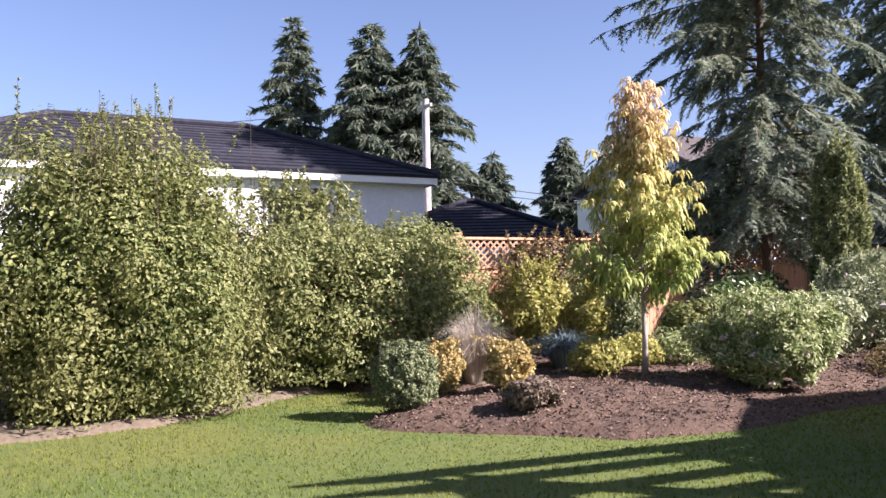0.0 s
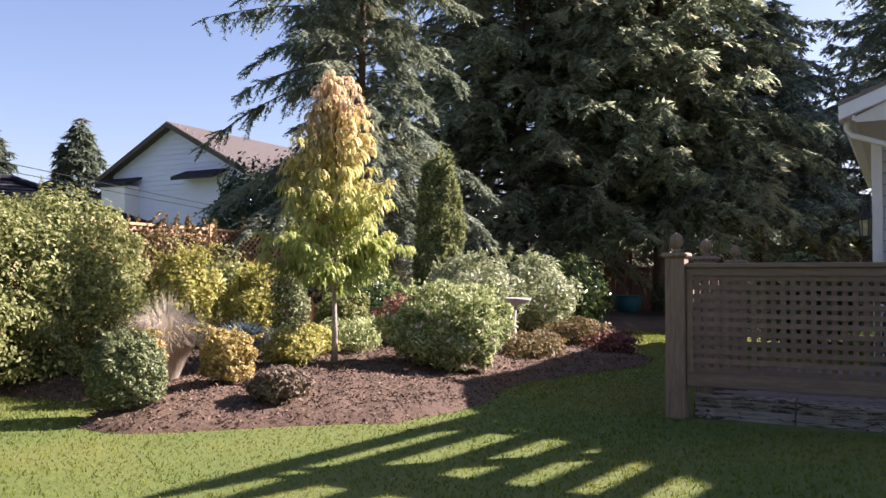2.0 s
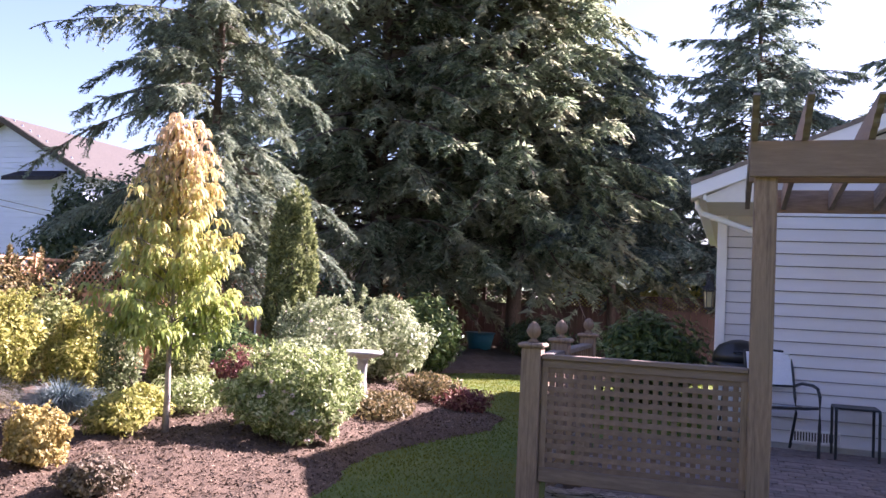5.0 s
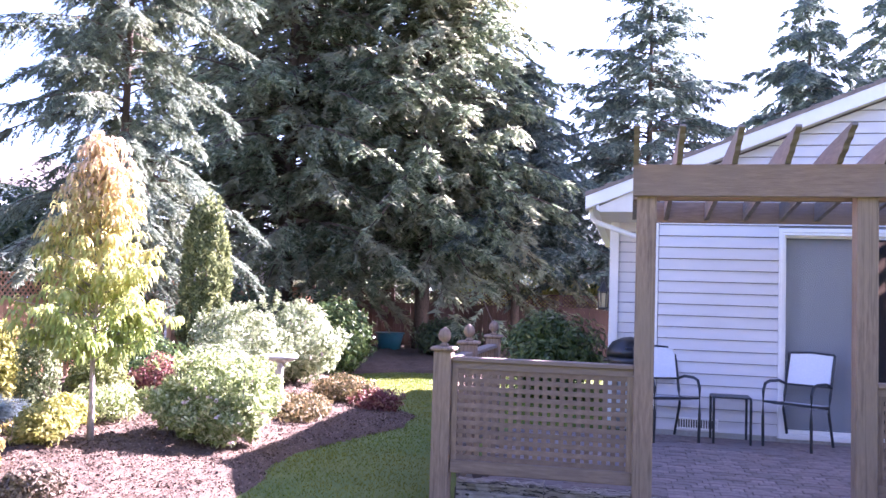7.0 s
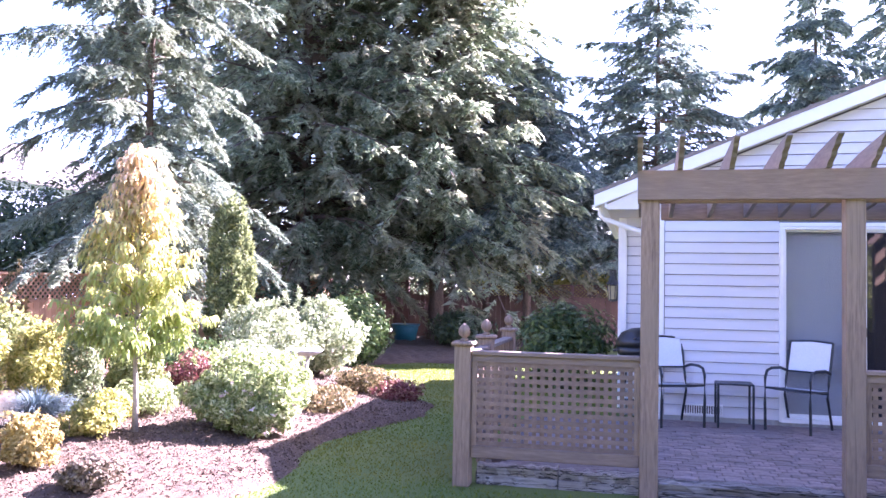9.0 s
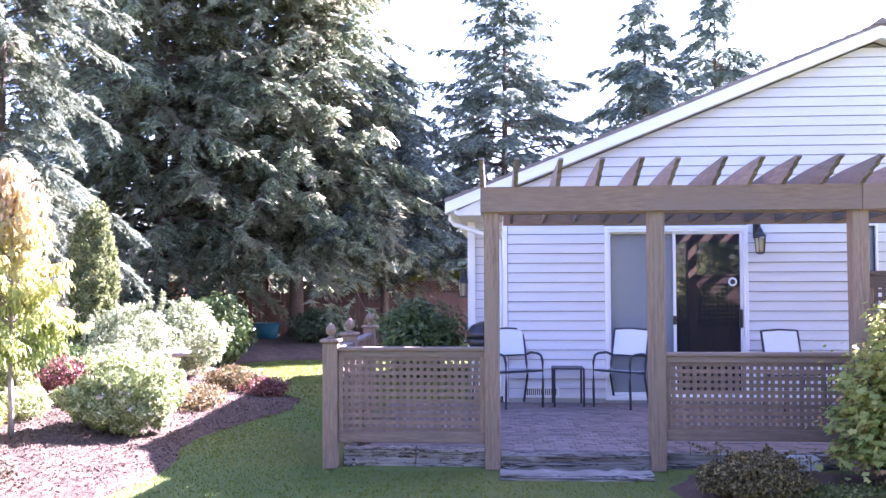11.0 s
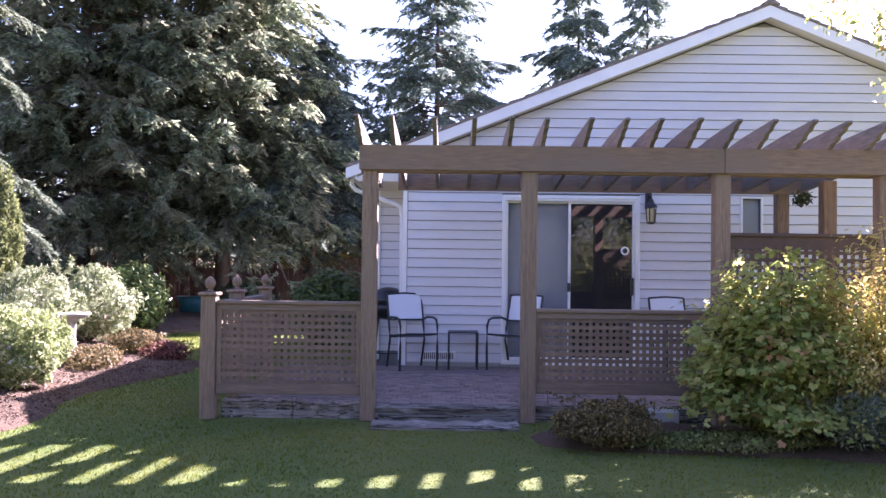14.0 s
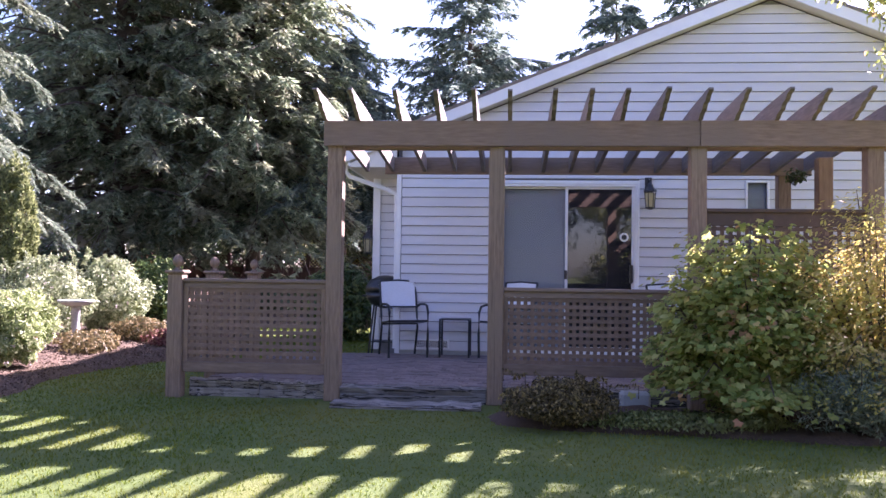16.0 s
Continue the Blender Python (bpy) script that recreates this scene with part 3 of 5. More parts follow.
def conifer(name, label, at, height, reach, low, branches, sprays, spray, material, rise=0.25, droop=0.55, power=0.8, bark=M_BARK, category="conifer", trunk=0.22, fan=0.3, width=0.26, lean=(0, 0), tilt=0.3, upper=0.02, group=""):
    """A conifer: tapered trunk, drooping limbs in tiers and many small sprays along them."""
    x, y = at
    z0 = float(ground_z(x, y)) - 0.05
    ob = thing(name, (x, y, z0), label, category, group)
    part("trunk", tube([(x + lean[0] * s, y + lean[1] * s, z0 + height * s) for s in (0, 0.05, 0.35, 0.7, 1.0)], trunk, 10, None, 0.06), bark, ob, smooth=True)
    f = np.sort(rng.random(branches)) ** 0.9
    h = low + (height - low) * f
    prof = np.maximum(upper, (1 - f)) ** power * np.minimum(1, 0.72 + f * 2.2)
    lb = reach * prof * rng.uniform(0.5, 1.14, branches)
    az = np.arange(branches) * 2.39996 + rng.normal(size=branches) * 0.4
    rad = np.stack([np.cos(az), np.sin(az), np.zeros(branches)], 1)
    lat = np.stack([-np.sin(az), np.cos(az), np.zeros(branches)], 1)
    root = np.stack([x + lean[0] * h / height, y + lean[1] * h / height, z0 + h], 1)
    rs = rise * rng.uniform(0.1, 2.1, branches)
    dr = droop * rng.uniform(0.7, 1.3, branches)

    def curve(i, s):
        return root[i] + rad[i] * (lb[i] * s)[:, None] + np.array([0, 0, 1.0]) * (lb[i] * (rs[i] * s - dr[i] * s * s))[:, None]

    share = np.maximum(lb, 0.25) ** 1.3
    cnt = np.maximum(6, (sprays * share / share.sum()).astype(int))
    i = np.repeat(np.arange(branches), cnt)
    n = len(i)
    s = 0.12 + 0.9 * rng.random(n) ** 0.65
    side = rng.choice([-1.0, 1.0], n)
    off = rng.random(n) * fan * lb[i] * (1.15 - s)
    p = curve(i, s) + lat[i] * (side * off)[:, None]
    p[:, 2] -= off * 0.25 + rng.random(n) * 0.05 * lb[i]
    d = rad[i] * 0.75 + lat[i] * (side * 0.55)[:, None] + rng.normal(size=(n, 3)) * 0.42
    d[:, 2] += rs[i] - 2 * dr[i] * s - tilt
    L = spray * rng.uniform(0.55, 1.25, n)
    v, t = needle_arrays(p, d, L, L * width)
    soup("crown", v, t, material, ob)
    # limbs
    ss = np.array([0.0, 0.35, 0.7, 1.0])
    r = np.maximum(0.006, 0.016 * lb)
    V = []
    for q, sv in enumerate(ss):
        c = curve(np.arange(branches), np.full(branches, sv))
        k = (1 - 0.85 * sv) * r
        for ang in (0, 2.094, 4.189):
            V.append(c + lat * (k * np.cos(ang))[:, None] + np.array([0, 0, 1.0]) * (k * np.sin(ang))[:, None])
    V = np.stack(V, 1).reshape(-1, 3)
    T = []
    for q in range(3):
        for e in range(3):
            a, b, c, dd = q * 3 + e, q * 3 + (e + 1) % 3, q * 3 + 3 + (e + 1) % 3, q * 3 + 3 + e
            T += [(a, b, c), (a, c, dd)]
    T = np.array(T)[None] + np.arange(branches)[:, None, None] * 12
    soup("branchwork", V, T.reshape(-1, 3), bark, ob, kind="stuff")
    return ob


def broadleaf(name, label, at, height, trunk, crown_center, radii, n, leaf, width, material, lumps=30, spread=0.36, droop=0.2, bark=M_BARK, category="tree", limbs=14, bend=(0, 0)):
    x, y = at
    z = float(ground_z(x, y)) - 0.03
    ob = thing(name, (x, y, z), label, category)
    top = (x + bend[0], y + bend[1], z + height)
    part("trunk", tube([(x, y, z), (x + bend[0] * 0.15, y + bend[1] * 0.15, z + height * 0.3), (x + bend[0] * 0.5, y + bend[1] * 0.5, z + height * 0.65), top], trunk, 9, None, 0.25), bark, ob, smooth=True)
    pos, d, face = clump_points(crown_center, radii, n, lumps, spread, 0.5, 1.0, 0.5)
    d = d - np.array([0, 0, droop])
    L = leaf * rng.uniform(0.6, 1.25, n)
    v, t = leaf_arrays(pos, d, L, L * width, 0.15, face)
    soup("crown", v, t, material, ob)
    pick = pos[rng.integers(0, n, limbs)]
    bm = bmesh.new()
    for p in pick:
        s = rng.uniform(0.35, 0.85)
        b = Vector((x + bend[0] * s, y + bend[1] * s, z + height * s))
        e = Vector(p)
        tube([b, b.lerp(e, 0.5) + Vector((0, 0, 0.06 * height)), e], trunk * 0.35, 6, bm, 0.2)
    tagged(part("branchwork", bm, bark, ob), kind="stuff")
    return ob


def needle_arrays(pos, along, length, width):
    """Slim sprays: one pointed triangle each."""
    along = unit(along)
    side = unit(np.cross(along, rng.normal(size=along.shape) * 0.8 + (0, 0, 1)))
    L = np.broadcast_to(length, len(pos))[:, None]
    W = np.broadcast_to(width, len(pos))[:, None]
    v = np.stack([pos - side * W / 2, pos + side * W / 2, pos + along * L], 1).reshape(-1, 3)
    return v, np.arange(len(pos) * 3).reshape(-1, 3)


def lobed_arrays(pos, along, length, up):
    """Five-lobed leaves: a fan of nine triangles each, its lobes bent down a little."""
    n = len(pos)
    along = unit(along)
    side = unit(np.cross(along, up))
    top = np.cross(side, along)
    L = np.broadcast_to(length, n)[:, None]
    v = [pos]
    for k in range(9):
        a = (k - 4) * 0.5
        r = (0.66, 0.6, 0.88, 0.62, 1.0, 0.62, 0.88, 0.6, 0.66)[k]
        v.append(pos + L * (r * math.cos(a) * along + 0.8 * r * math.sin(a) * side - 0.22 * r * r * top))
    v = np.stack(v, 1).reshape(-1, 3)
    k = np.arange(n)[:, None] * 10
    t = np.concatenate([k + (0, j, j + 1) for j in range(1, 9)], 1).reshape(-1, 3)
    return v, t


def arching_bush(name, label, at, reach, height, branches, per, leaf, width, material, category="bush", squash=1.0, lobed=False, thin=0.68):
    """A many-stemmed bush: arching stems, side twigs and leaves that lie out flat and hang at the tips."""
    x, y = at
    z = float(ground_z(x, y)) - 0.01
    ob = thing(name, (x, y, z), label, category)
    bm = bmesh.new()
    P, D, U = [], [], []
    for k in range(branches):
        a = k * 2.39996 + rng.normal() * 0.35
        f = ((k + 0.5) / branches) ** 0.55
        r, h = reach * f * rng.uniform(0.55, 1.22), height * (1.06 - 0.82 * f ** 2.2) * rng.uniform(0.62, 1.2)
        e = np.array([x + r * math.cos(a), y + squash * r * math.sin(a), z + h])
        s = np.array([x + 0.08 * math.cos(a), y + 0.08 * math.sin(a), z])
        m = s * 0.5 + e * 0.5 + np.array([0, 0, 0.24 * height])
        tube([s, s * 0.3 + m * 0.7, m * 0.6 + e * 0.4 + np.array([0, 0, 0.05]), e], 0.011, 5, bm, 0.25)
        t = rng.random((per, 1)) ** 0.55
        q = s * (1 - t) ** 2 + 2 * m * t * (1 - t) + e * t * t
        side = np.array([-math.sin(a), math.cos(a), 0])
        off = rng.normal(size=(per, 1)) * 0.16 * reach * (0.35 + t)
        q = q + side * off + rng.normal(size=(per, 3)) * 0.035 - np.array([0, 0, 1.0]) * np.abs(off) * 0.25
        P.append(q)
        D.append(np.array([math.cos(a), math.sin(a), -0.55]) * 0.7 + side * np.sign(off) * 0.6 + rng.normal(size=(per, 3)) * 0.4)
        U.append(np.array([math.cos(a) * 0.35, math.sin(a) * 0.35, 1.0]) + rng.normal(size=(per, 3)) * 0.35)
    tagged(part("branchwork", bm, M_BARK, ob), kind="stuff")
    P, D, U = np.concatenate(P), np.concatenate(D), np.concatenate(U)
    ok = (P[:, 2] > z + 0.04) & (rng.random(len(P)) < 1.3 - thin * np.clip((P[:, 2] - z) / height, 0, 1.3))
    L = leaf * rng.uniform(0.55, 1.25, len(P))
    if lobed:
        v, t = lobed_arrays(P[ok], D[ok], L[ok], U[ok])
    else:
        v, t = leaf_arrays(P[ok], D[ok], L[ok], L[ok] * width, 0.12, U[ok])
    soup("foliage", v, t, material, ob)
    return ob


def bough_conifer(name, label, at, height, reach, low, limbs, twigs, sprays, spray, width, material, rise=(0.2, 0.5), nod=(0.3, 0.7), hang=0.5, power=0.5, twig=0.3, flat=0.8, trunk=0.2, bark=M_BARK, group="", ragged=0.35, core=0.4, lean=0.0):
    """A conifer of uneven limbs that arch out and nod; hanging twigs along them, each one a frond of small sprays."""
    x, y = at
    z0 = float(ground_z(x, y)) - 0.05
    ob = thing(name, (x, y, z0), label, "conifer", group)
    part("trunk", tube([(x, y, z0 + height * q) for q in (0, 0.05, 0.35, 0.7, 1.0)], trunk, 10, None, 0.06), bark, ob, smooth=True)
    up = np.array([0, 0, 1.0])
    n_b = limbs
    f = np.sort(rng.random(n_b))
    h = low + (height - low) * f
    short = rng.random(n_b) < core
    lb = reach * np.maximum(0.03, 1 - f) ** power * np.minimum(1, 0.8 + f * 2) * np.where(short, rng.uniform(0.3, 0.6, n_b), rng.uniform(1 - ragged, 1.12, n_b))
    az = rng.uniform(0, 2 * np.pi, n_b)
    up_in = rng.uniform(rise[0], rise[1], n_b) + lean * (f - 0.3)
    nd = rng.uniform(nod[0], nod[1], n_b)
    bend = rng.normal(size=n_b) * 0.22
    rad = np.stack([np.cos(az), np.sin(az), 0 * az], 1)
    lat = np.stack([-np.sin(az), np.cos(az), 0 * az], 1)
    root = np.stack([np.full(n_b, x), np.full(n_b, y), z0 + h], 1)

    def limb(i, s):
        return root[i] + rad[i] * (lb[i] * s)[:, None] + lat[i] * (lb[i] * bend[i] * s * s)[:, None] + up * (lb[i] * (up_in[i] * s - nd[i] * s * s))[:, None]

    share = np.maximum(lb, 0.3)
    cnt = np.maximum(5, (twigs * share / share.sum()).astype(int))
    i = np.repeat(np.arange(n_b), cnt)
    n = len(i)
    s = 0.12 + 0.88 * rng.random(n) ** 0.7
    side = rng.choice([-1.0, 1.0], n)
    a = limb(i, s)
    tl = (0.5 * twig + 0.5 * twig * lb[i] * (1.15 - s)) * rng.uniform(0.5, 1.3, n)
    td = unit(rad[i] * 0.75 + lat[i] * (side * rng.uniform(0.15, 1.0, n))[:, None] - up * (hang * rng.uniform(0.3, 1.2, n))[:, None] + rng.normal(size=(n, 3)) * 0.15)
    b = a + td * tl[:, None] - up * (0.25 * tl)[:, None]
    k = rng.choice(n, sprays, p=tl / tl.sum())
    t = rng.random((sprays, 1)) ** 0.8
    p = a[k] + td[k] * tl[k][:, None] * t - up * 0.25 * tl[k][:, None] * t * t
    across = unit(np.cross(td[k], up) + rng.normal(size=(sprays, 3)) * 0.25)
    sd = rng.choice([-1.0, 1.0], (sprays, 1))
    d = td[k] * 0.8 + across * sd * flat - up * 0.15 + rng.normal(size=(sprays, 3)) * 0.22
    L = spray * rng.uniform(0.55, 1.25, sprays) * (1.25 - 0.6 * t[:, 0])
    v, tr = needle_arrays(p, d, L, L * width)
    soup("crown", v, tr, material, ob)
    w = np.array([0, 0, 0.006])
    V = [np.stack([a - w, a + w, b], 1).reshape(-1, 3)]
    T = [np.arange(n * 3).reshape(-1, 3)]
    base = n * 3
    idx = np.arange(n_b)
    r = np.maximum(0.006, 0.013 * lb)
    for q in range(6):
        c0, c1 = limb(idx, np.full(n_b, q / 6)), limb(idx, np.full(n_b, (q + 1) / 6))
        k0, k1 = (r * (1 - 0.14 * q))[:, None], (r * (0.86 - 0.14 * q))[:, None]
        for e in range(3):
            g0, g1 = e * 2.094, (e + 1) * 2.094
            quad = np.stack([c0 + (lat * math.cos(g0) + up * math.sin(g0)) * k0, c0 + (lat * math.cos(g1) + up * math.sin(g1)) * k0, c1 + (lat * math.cos(g1) + up * math.sin(g1)) * k1, c1 + (lat * math.cos(g0) + up * math.sin(g0)) * k1], 1).reshape(-1, 3)
            V.append(quad)
            m = base + np.arange(n_b)[:, None] * 4
            T.append(np.concatenate([m + (0, 1, 2), m + (0, 2, 3)], 1).reshape(-1, 3))
            base += n_b * 4
    soup("branchwork", np.concatenate(V), np.concatenate(T), bark, ob, kind="stuff")
    return ob


# ---- the house ----
WALL_Y = 3.38
EAVE_X, RIDGE_X = -0.55, 5.05
PITCH = 0.397


def roof_z(x):
    """Top of the rake at x."""
    return 2.80 + PITCH * (RIDGE_X - EAVE_X - abs(x - RIDGE_X))


house = thing("house", (0.22, WALL_Y, 0), "single-storey white vinyl-sided house with a low gable roof", "house")
DOOR = (1.57, 3.36, 0.2, 2.41)
WINDOW = (4.765, 5.01, 1.5, 2.44)
RIGHT = 9.88
y0, y1 = WALL_Y, WALL_Y + 0.18
wb = box(0.22, DOOR[0], y0, y1, 0, 2.6)
box(DOOR[0], DOOR[1], y0, y1, DOOR[3], 2.6, 0, wb)
box(DOOR[0], DOOR[1], y0, y1, 0, DOOR[2], 0, wb)
box(DOOR[1], WINDOW[0], y0, y1, 0, 2.6, 0, wb)
box(WINDOW[0], WINDOW[1], y0, y1, 0, WINDOW[2], 0, wb)
box(WINDOW[0], WINDOW[1], y0, y1, WINDOW[3], 2.6, 0, wb)
box(WINDOW[1], RIGHT, y0, y1, 0, 2.6, 0, wb)
prism([(0.22, 2.6), (RIGHT, 2.6), (RIGHT, roof_z(RIGHT) - 0.2), (RIDGE_X, roof_z(RIDGE_X) - 0.2), (0.22, roof_z(0.22) - 0.2)], "y", y0, y1, wb)
front_wall = part("wall", wb, M_PAPER, house)
sw = box(0.22, 0.4, y1, 4.52, 0, 2.75)
side_wall = part("wall", sw, M_SIDING, house)
rw = box(-0.27, 0.4, 4.52, 4.70, 0, 2.8)
recess_wall = part("wall", rw, M_PAPER, house)
ow = box(-0.27, -0.09, 4.70, 10.2, 0, 2.75)
box(RIGHT - 0.18, RIGHT, y1, 10.2, 0, 2.75, 0, ow)
box(-0.09, RIGHT - 0.18, 10.02, 10.2, 0, 2.75, 0, ow)
prism([(-0.27, 2.75), (RIGHT, 2.75), (RIDGE_X, 4.8)], "y", 10.02, 10.2, ow)
part("outer_wall", ow, M_SIDING, house)
part("room_floor", box(0.4, RIGHT - 0.18, y1, 10.02, 0.05, 0.2), M_ROOM, house)
part("room_ceiling", box(0.4, RIGHT - 0.18, y1, 10.02, 2.55, 2.6), M_ROOM, house)
part("room_partition", box(0.4, RIGHT - 0.18, 6.6, 6.7, 0.2, 2.55), M_ROOM, house)


def lap_board(parent, xa, xb, za, zb, yf, slope_a=0.0, slope_b=0.0):
    """One course of lap siding, its lower edge proud; slopes trim its ends along the rake."""
    lo, hi = yf - 0.026, yf - 0.008
    h = zb - za
    v = [(xa, lo, za), (xb, lo, za), (xb - slope_b * h, hi, zb), (xa + slope_a * h, hi, zb), (xa, yf + 0.004, za), (xb, yf + 0.004, za), (xb - slope_b * h, yf + 0.004, zb), (xa + slope_a * h, yf + 0.004, zb)]
    bm = bmesh.new()
    q = [bm.verts.new(p) for p in v]
    for f in ((0, 1, 2, 3), (5, 4, 7, 6), (4, 5, 1, 0), (3, 2, 6, 7), (4, 0, 3, 7), (1, 5, 6, 2)):
        bm.faces.new([q[k] for k in f])
    part("siding_board", bm, M_SIDING, parent)


COURSE = 0.127
z = 0.2
while z < 4.75:
    zt = z + COURSE - 0.009
    half = (roof_z(RIDGE_X) - 0.2 - z) / PITCH
    xa, xb = max(0.27, RIDGE_X - half), min(RIGHT - 0.08, RIDGE_X + half)
    sa = 1 / PITCH if xa > 0.27 else 0
    sb = 1 / PITCH if xb < RIGHT - 0.08 else 0
    cuts = [(xa, xb)]
    for a, b, c, d in (DOOR, WINDOW):
        if zt > c - 0.02 and z < d + 0.03:
            cuts = [s for e in cuts for s in (((e[0], a - 0.03), (b + 0.03, e[1])) if e[0] < a < e[1] else (e,))]
    for e in cuts:
        lap_board(front_wall, e[0], e[1], z, zt, WALL_Y, sa if e[0] == xa else 0, sb if e[1] == xb else 0)
    if z < 2.5:
        lap_board(recess_wall, -0.19, 0.3, z, zt, 4.52)
    z += COURSE
part("corner_board", box(0.2, 0.262, WALL_Y - 0.03, WALL_Y + 0.08, 0.15, 2.72, 0.004), M_WHITE, house)
part("corner_board", box(-0.3, -0.19, 4.48, 4.6, 0.1, 2.66, 0.004), M_WHITE, house)
part("foundation", box(0.22, RIGHT, WALL_Y - 0.012, WALL_Y - 0.001, 0, 0.2), M_STONE, house)

# roof with rake boards, soffits, gutter and downspout
RAKE_Y = 3.17
for sgn in (-1, 1):
    xe = RIDGE_X + sgn * (RIDGE_X - EAVE_X)
    n_c = 26
    for k in range(n_c):
        f0, f1 = k / n_c, (k + 1) / n_c
        xa, xb = xe + (RIDGE_X - xe) * f0, xe + (RIDGE_X - xe) * f1
        za, zb_ = roof_z(xa), roof_z(xb)
        part("shingle_course", prism([(xa - sgn * -0.01, za + 0.02), (xb, zb_ + 0.004), (xb, zb_ - 0.028), (xa, za - 0.028)], "y", RAKE_Y - 0.04, 10.5), M_SHINGLE, house)
    part("rake_board", prism([(xe, 2.80 - 0.03), (RIDGE_X, roof_z(RIDGE_X) - 0.03), (RIDGE_X, roof_z(RIDGE_X) - 0.185), (xe, 2.80 - 0.17)], "y", RAKE_Y - 0.03, RAKE_Y), M_WHITE, house, "white painted rake board")
    part("soffit", prism([(xe, 2.64), (RIDGE_X, roof_z(RIDGE_X) - 0.16), (RIDGE_X, roof_z(RIDGE_X) - 0.18), (xe, 2.62)], "y", RAKE_Y, WALL_Y), M_SOFFIT, house)
    part("eave_board", box(min(xe - sgn * 0.12, xe - sgn * 0.15), max(xe - sgn * 0.12, xe - sgn * 0.15), RAKE_Y, 10.5, 2.62, 2.76), M_WHITE, house)
part("ridge_cap", prism([(RIDGE_X - 0.13, roof_z(RIDGE_X) - 0.02), (RIDGE_X, roof_z(RIDGE_X) + 0.07), (RIDGE_X + 0.13, roof_z(RIDGE_X) - 0.02)], "y", RAKE_Y - 0.06, 10.5), M_SHINGLE, house)
part("eave_soffit", box(EAVE_X + 0.15, 0.22, RAKE_Y, 10.5, 2.60, 2.615), M_SOFFIT, house)
part("eave_return", prism([(EAVE_X + 0.15, 2.6), (0.22, 2.6), (0.22, roof_z(0.22) - 0.16), (EAVE_X + 0.15, 2.66)], "y", RAKE_Y + 0.004, RAKE_Y + 0.02), M_SOFFIT, house)
gt = bmesh.new()
prism([(x + 0.15, z - 0.01) for x, z in ((-0.70, 2.78), (-0.70, 2.70), (-0.67, 2.66), (-0.59, 2.66), (-0.59, 2.78), (-0.60, 2.78), (-0.60, 2.675), (-0.665, 2.675), (-0.685, 2.705), (-0.685, 2.78))], "y", RAKE_Y + 0.02, 10.4, gt)
part("gutter", gt, M_WHITE, house, "white metal gutter")
part("downspout", tube([(-0.49, 3.36, 2.68), (-0.49, 3.36, 2.56), (-0.44, 3.38, 2.5), (0.06, 3.46, 2.33), (0.165, 3.5, 2.28), (0.18, 3.52, 2.18), (0.18, 3.52, 0.2)], 0.03, 8), M_WHITE, house, "white downspout with an elbow")

# sliding glass door
door = part("sliding_door", box(DOOR[0] - 0.03, DOOR[1] + 0.03, WALL_Y - 0.04, WALL_Y - 0.01, DOOR[3], DOOR[3] + 0.045, 0.004), M_WHITE, house, "white vinyl sliding glass door")
for xa, xb in ((DOOR[0] - 0.03, DOOR[0]), (DOOR[1], DOOR[1] + 0.03)):
    part("casing", box(xa, xb, WALL_Y - 0.04, WALL_Y - 0.01, DOOR[2] - 0.02, DOOR[3], 0.004), M_WHITE, door)
for xa, xb in ((DOOR[0], DOOR[0] + 0.03), (DOOR[1] - 0.03, DOOR[1])):
    part("jamb", box(xa, xb, WALL_Y - 0.03, WALL_Y + 0.12, DOOR[2], DOOR[3]), M_WHITE, door)
part("head", box(DOOR[0] + 0.03, DOOR[1] - 0.03, WALL_Y - 0.03, WALL_Y + 0.12, DOOR[3] - 0.03, DOOR[3]), M_WHITE, door)
part("threshold", box(DOOR[0], DOOR[1], WALL_Y - 0.05, WALL_Y + 0.12, DOOR[2] - 0.02, DOOR[2] + 0.03), M_WHITE, door)
mid = 2.455


def sash(name, xa, xb, yf, w, glass=M_GLASS):
    za, zb = DOOR[2] + 0.03, DOOR[3] - 0.03
    bm = box(xa, xa + w, yf, yf + 0.035, za, zb, 0.003)
    box(xb - w, xb, yf, yf + 0.035, za, zb, 0.003, bm)
    box(xa + w, xb - w, yf, yf + 0.035, zb - w, zb, 0.003, bm)
    box(xa + w, xb - w, yf, yf + 0.035, za, za + w * 1.4, 0.003, bm)
    part(name, bm, M_WHITE, door)
    g = part("pane", box(xa + w, xb - w, yf + 0.014, yf + 0.02, za + w * 1.4, zb - w), glass, door, "reflecting glass pane")
    g.visible_shadow = False


sash("sash", DOOR[0] + 0.03, mid + 0.02, WALL_Y + 0.05, 0.028, M_CLEAR)
sash("sash", mid - 0.02, DOOR[1] - 0.03, WALL_Y + 0.005, 0.034)
part("door_handle", box(DOOR[1] - 0.09, DOOR[1] - 0.05, WALL_Y - 0.04, WALL_Y + 0.005, 1.12, 1.36, 0.01), M_BLACK, door, "black door handle")
part("screen_handle", box(mid - 0.03, mid + 0.01, WALL_Y - 0.02, WALL_Y + 0.005, 1.16, 1.28, 0.008), M_BLACK, door, "black latch")
st = turned([(0.005, -0.001), (0.058, 0.0), (0.058, 0.002), (0.005, 0.003)], (0, 0, 0), 20)
st.transform(Matrix.Translation((3.2, WALL_Y + 0.016, 1.72)) @ Matrix.Rotation(radians(90), 4, "X"))
sticker = part("round_sticker", st, M_WHITE, door, "round white sticker with a dark ring")
